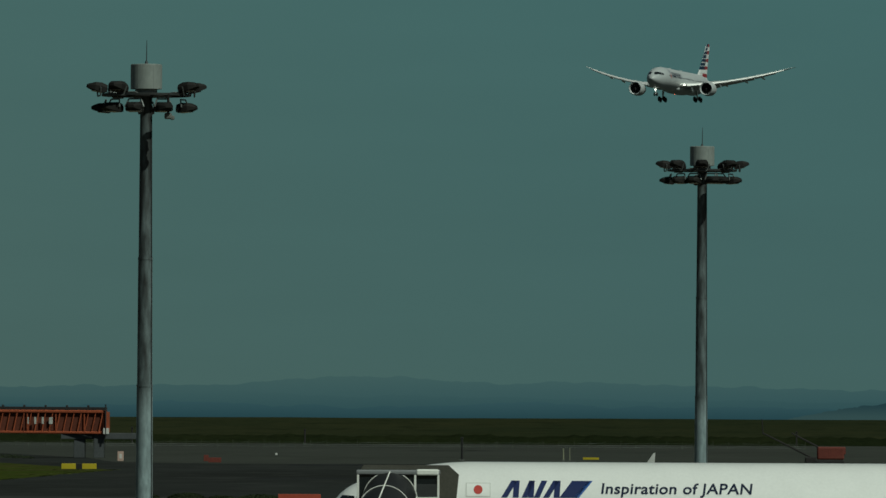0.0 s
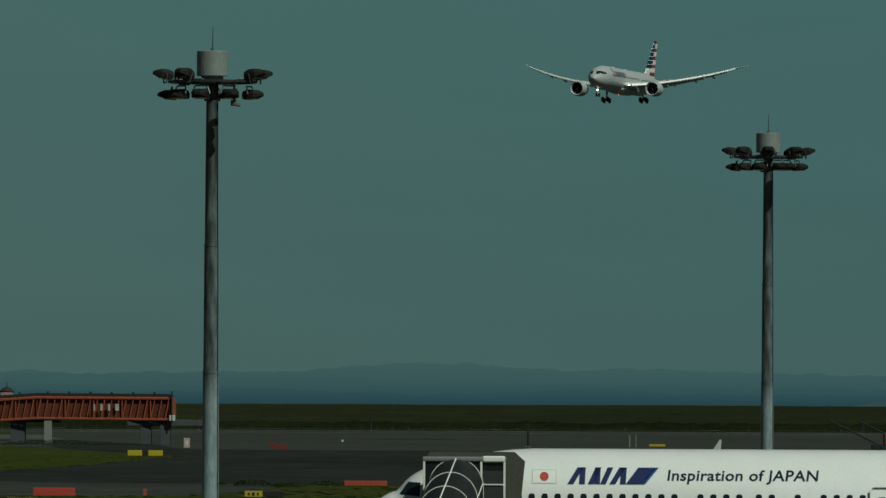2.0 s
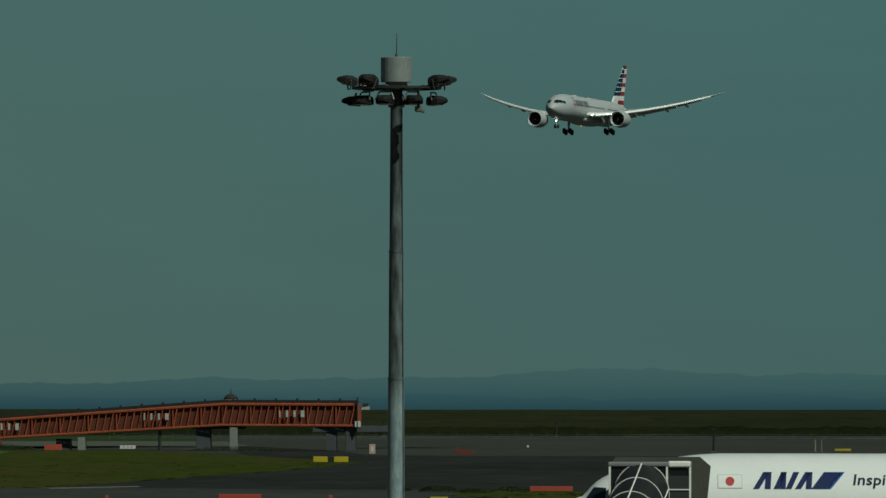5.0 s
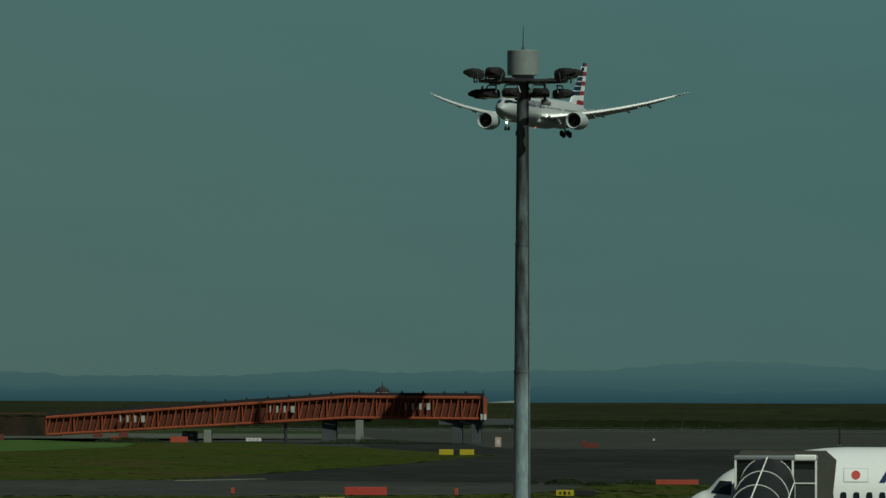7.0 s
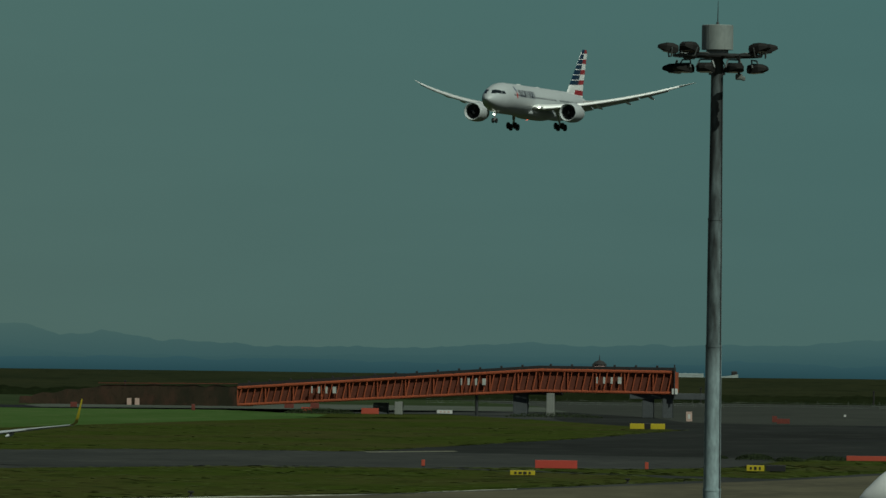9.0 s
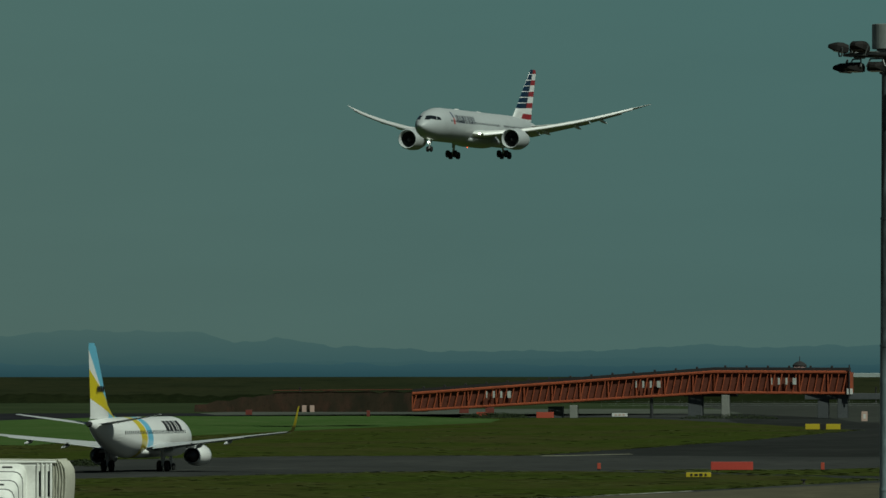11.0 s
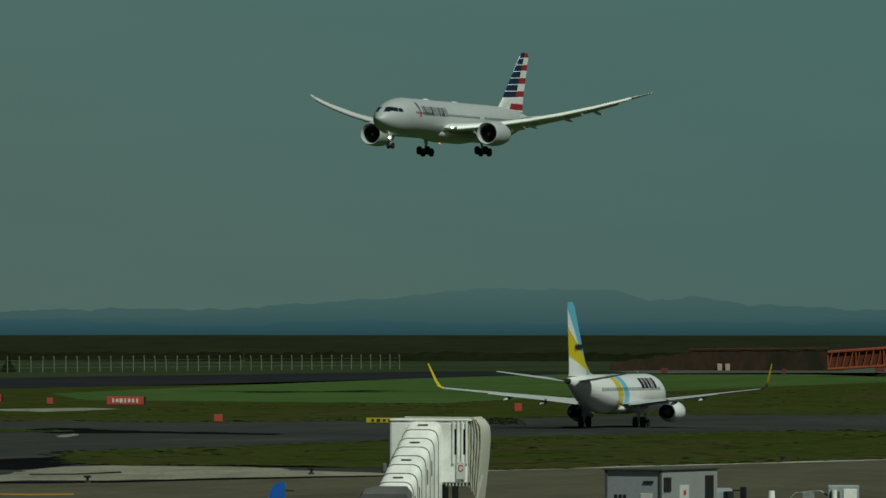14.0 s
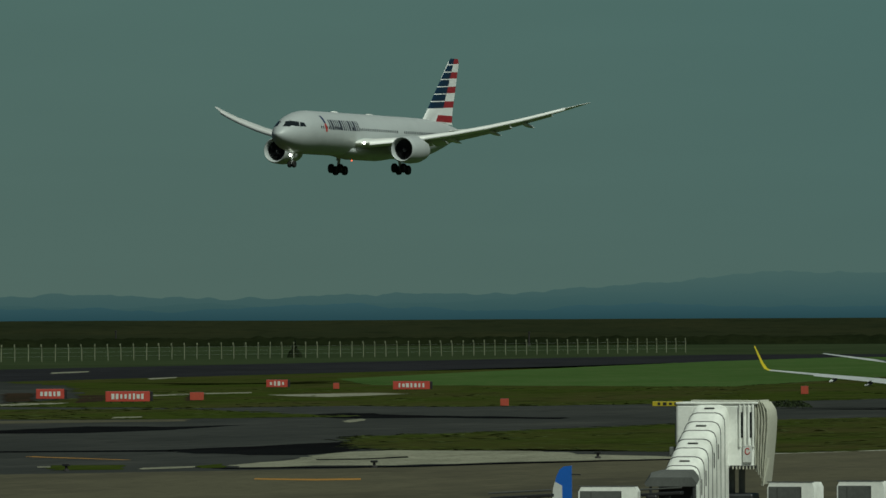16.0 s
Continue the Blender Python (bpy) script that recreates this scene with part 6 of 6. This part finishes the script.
def build_loader(x, y):
    c = thing("belt_loader", pose(x, y, 0), "low dark belt loader standing on the apron", "loader")
    part("belt", box((0, 0, 1.55), (2.7, 0.9, 0.14), 0.03, turn=Matrix.Rotation(radians(-3), 4, "Y")), M_BLACK, c, "black rubber belt")
    part("side_rail", rod((-1.4, -0.5, 1.72), (1.4, -0.5, 1.86), 0.04, n=6), M_JOINT, c)
    part("chassis", box((0, 0, 0.75), (2.6, 1.2, 0.5), 0.08), M_DARKMETAL, c)
    part("post", box((-0.7, 0, 1.2), (0.2, 0.7, 0.6), 0.03), M_DARKMETAL, c)
    part("post", box((0.7, 0, 1.2), (0.2, 0.7, 0.6), 0.03), M_DARKMETAL, c)
    part("seat", box((0.1, -0.7, 1.3), (0.5, 0.4, 0.5), 0.08), M_BLACK, c)
    for sx in (-0.9, 0.9):
        for sy in (-0.6, 0.6):
            part("wheel", rod((sx, sy - 0.1, 0.32), (sx, sy + 0.1, 0.32), 0.32, n=14), M_TYRE, c, smooth=40)


build_loader(-59.3, 364)
build_loader(-54.3, 369)


def build_blue_fin():
    f = thing("blue_panel", pose(-61.6, 390, 0), "upright blue fin-shaped panel with a white front edge", "panel")
    prof = [(-0.50, 0.0), (-0.42, 1.4), (-0.30, 2.0), (-0.14, 2.36), (0.06, 2.52), (0.42, 2.56), (0.42, 0.0)]
    part("panel", loft([[(x, y, 0.92 * z + 0.1) for x, z in prof] for y in (-0.09, 0.09)]), M_BLUE2, f, "bright blue painted face", 30)
    part("front_edge", loft([[(x, y, 0.92 * z + 0.1) for x, z in ((-0.53, 0.0), (-0.45, 1.4), (-0.36, 1.75), (-0.02, 1.55), (0.0, 0.0))] for y in (-0.11, 0.11)]), M_BOARD, f, "white lower front")
    part("probe", rod((0.42, 0, 2.05), (0.85, 0, 2.03), 0.025, n=6), M_BLACK, f)
    part("foot", box((0, 0, 0.06), (1.3, 0.7, 0.12), 0.03), M_DARKMETAL, f)


M_BLUE2 = material("blue_panel_paint", (0.018, 0.115, 0.48), 0.4, 0, 0.08, 0.8, 8.0)
build_blue_fin()


def build_apron_gear():
    p = thing("beacon_post", pose(-34.45, 350, 0), "white post with a round lamp head beside a rail", "post")
    part("shaft", rod((0, 0, 0), (0, 0, 2.35), 0.10, n=12), M_BRIDGE, p, smooth=40)
    part("lamp_head", rod((0, 0, 2.35), (0, 0, 2.85), 0.17, 0.14, 14), M_BRIDGE, p, "white lamp head", 40)
    part("base", box((0, 0, 0.08), (0.6, 0.6, 0.16), 0.03), M_CONC, p)
    r = thing("hand_rail", pose(-32.9, 350, 0), "bent grey steel hand rail on the apron", "rail")
    pts = [(-0.9, 0), (-0.9, 2.35), (-0.55, 2.75), (0.5, 2.85), (0.95, 2.55), (1.05, 2.0), (1.05, 0)]
    for a, b in zip(pts, pts[1:]):
        part("tube", rod((a[0], 0, a[1]), (b[0], 0, b[1]), 0.035, n=8), M_STEEL, r, smooth=40)
    part("plate", box((0.0, -0.03, 2.5), (0.5, 0.05, 0.55), 0.02), M_STEEL, r)
    c = thing("cabinet", pose(-31.4, 349.5, 0, 0, 0, 5), "grey steel service cabinet with white panels on the apron", "cabinet")
    part("body", box((0, 0, 1.55), (1.3, 0.9, 3.1), 0.05), M_CONTAINER, c)
    part("door", box((0.28, -0.47, 1.9), (0.55, 0.05, 2.1), 0.02), M_BRIDGE, c, "white door")
    part("vent", box((-0.35, -0.47, 2.5), (0.4, 0.05, 0.7), 0.02), M_JOINT, c)
    part("lamp_tube", rod((-0.38, -0.55, 2.0), (-0.38, -0.55, 2.9), 0.12, n=12), M_BRIDGE, c, "white tube", 40)
    part("plinth", box((0, 0, 0.06), (1.4, 1.0, 0.12), 0.02), M_CONC, c)


build_apron_gear()


def build_edge_light(x, y):
    e = thing("edge_light", pose(x, y, 0.02), "small low dark edge light on the pavement", "light", "edge lights")
    part("base", rod((0, 0, 0), (0, 0, 0.12), 0.22, 0.18, 10), M_DECK, e, smooth=40)
    part("stem", rod((0, 0, 0.1), (0, 0, 0.32), 0.09, n=8), M_DECK, e, smooth=40)
    part("head", box((0, 0, 0.38), (0.44, 0.3, 0.14), 0.03), M_BLACK, e)


for x, y in ((-85.6, 557), (-94.6, 523), (-112, 512), (-60, 618), (-33, 730)):
    build_edge_light(x, y)


# ---- grass tufts that break the edges of the lawns ----
def inside(poly, x, y):
    hit = False
    for (x0, y0), (x1, y1) in zip(poly, poly[1:] + poly[:1]):
        if (y0 > y) != (y1 > y) and x < x0 + (x1 - x0) * (y - y0) / (y1 - y0):
            hit = not hit
    return hit


def build_tufts():
    rnd = random.Random(11)
    near = [(-121.5, 662), (-113, 613), (-106, 593), (-94, 595), (-84.5, 584.5), (-76, 578), (-67.5, 601), (-57, 627), (-47, 655), (-38, 704), (-27, 762), (-36, 790), (-46, 806), (-60, 832), (-77, 822), (-92, 786), (-102, 765), (-108, 728), (-114, 694)]
    strip = [(-57, 838), (-40, 806), (-22, 780), (-8, 865), (-2, 930), (-9, 965), (-26, 962), (-26, 880), (-36, 845)]
    mid = [(-57, 1470), (-64, 1230), (-77, 995), (-104, 990), (-133, 912), (-150, 885), (-165, 900), (-180, 880), (-208, 905), (-216, 1000), (-225, 1110), (-157, 1130), (-150, 1400)]
    left = [(-147, 800), (-163, 782), (-260, 786), (-262, 870), (-178, 872)]
    verts, faces = [], []
    for poly, count, hmax in ((near, 1600, 0.10), (strip, 800, 0.13), (mid, 1300, 0.12), (left, 700, 0.13)):
        xs, ys = [p[0] for p in poly], [p[1] for p in poly]
        made = 0
        while made < count:
            x, y = rnd.uniform(min(xs), max(xs)), rnd.uniform(min(ys), max(ys))
            if rnd.random() < 0.35:   # hug the outline
                k = rnd.randrange(len(poly))
                (x0, y0), (x1, y1) = poly[k], poly[(k + 1) % len(poly)]
                u = rnd.random()
                x, y = x0 + (x1 - x0) * u + rnd.gauss(0, 0.35), y0 + (y1 - y0) * u + rnd.gauss(0, 1.5)
            elif not inside(poly, x, y):
                continue
            patch = 0.5 + 0.9 * noise.noise((x * 0.06, y * 0.025, 0))
            if rnd.random() > 0.35 + patch:
                continue
            h, w = hmax * rnd.uniform(0.25, 1.0) * (0.5 + max(0.1, patch)), rnd.uniform(0.25, 1.3)
            n = len(verts)
            verts += [(x - w, y, 0.04), (x - 0.5 * w, y - 0.1, h * rnd.uniform(0.5, 1)), (x, y, h * rnd.uniform(0.5, 1)), (x + 0.5 * w, y + 0.1, h * rnd.uniform(0.4, 1)), (x + w, y, 0.04)]
            faces.append((n, n + 1, n + 2, n + 3, n + 4))
            made += 1
    me = bpy.data.meshes.new("grass_tufts")
    me.from_pydata(verts, [], faces)
    me.materials.append(M_BLADE)
    tagged(new("grass_tufts", me), "uneven green-brown tufts of rough grass", "grass", kind="stuff")


build_tufts()


# ---- what moves ----
APPROACH = [  # seconds, nose of the airliner, heading, pitch, bank
    (0.0, 56.56, 2304.16, 102.74, -106.78, 0.77, -0.68), (0.5, 47.77, 2268.95, 100.33, -106.73, 0.77, -0.66), (1.0, 38.82, 2233.71, 98.06, -106.69, 0.76, -0.65),
    (1.5, 29.93, 2198.46, 95.91, -106.64, 0.75, -0.65), (2.0, 21.25, 2163.19, 93.62, -106.6, 0.75, -0.63), (2.5, 12.25, 2127.91, 91.5, -106.55, 0.73, -0.62),
    (3.0, 3.44, 2092.61, 89.28, -106.49, 0.73, -0.61), (3.5, -5.48, 2057.29, 87.51, -106.45, 0.72, -0.59), (4.0, -14.47, 2021.96, 85.74, -106.4, 0.71, -0.58),
    (4.2, -18.3, 2007.81, 84.34, -106.39, 0.71, -0.58), (6.3, -55.99, 1859.19, 75.61, -106.19, 0.68, -0.52), (6.5, -59.52, 1845.03, 75.23, -106.17, 0.67, -0.53),
    (7.0, -68.56, 1809.59, 72.85, -106.12, 0.67, -0.51), (7.5, -77.44, 1774.14, 70.6, -106.08, 0.66, -0.5), (8.0, -86.53, 1738.66, 68.54, -106.03, 0.65, -0.49),
    (8.5, -95.37, 1703.17, 66.57, -105.98, 0.64, -0.47), (9.0, -104.21, 1667.68, 64.31, -105.94, 0.63, -0.46), (9.5, -113.34, 1632.13, 62.32, -105.89, 0.63, -0.45),
    (9.7, -116.82, 1617.92, 61.6, -105.88, 0.62, -0.45), (11.8, -152.79, 1468.6, 52.45, -105.67, 0.59, -0.4), (12.0, -156.62, 1454.33, 52.01, -105.66, 0.59, -0.39),
    (12.5, -165.53, 1418.68, 49.97, -105.61, 0.58, -0.38), (13.0, -174.27, 1383.04, 48.05, -105.57, 0.57, -0.36), (13.5, -183.03, 1347.36, 45.88, -105.52, 0.57, -0.35),
    (14.0, -191.08, 1311.75, 43.78, -105.47, 0.56, -0.34), (14.5, -199.43, 1276.09, 41.84, -105.42, 0.55, -0.34), (15.0, -208.13, 1240.35, 39.78, -105.37, 0.54, -0.32),
    (15.5, -216.58, 1204.62, 37.87, -105.33, 0.53, -0.31), (16.0, -225.21, 1168.83, 36.02, -105.28, 0.53, -0.3),
]


def motions():
    walk(flying, [(t, pose(x, y, z, bank, -pitch, heading)) for t, x, y, z, heading, pitch, bank in APPROACH])
    rows = []
    for k in range(17):
        u = k - 14.0
        s = 7.0715 * u - 0.0585 * u * u
        a = radians(80.69)
        rows.append((float(k), pose(-96.84 + math.cos(a) * s, 864.39 + math.sin(a) * s, 0, 0, 0, 80.69)))
    walk(taxiing, rows)
    walk(ship, [(0.0, SHIP_AT(0.0)), (16.0, SHIP_AT(16.0))])


motions()
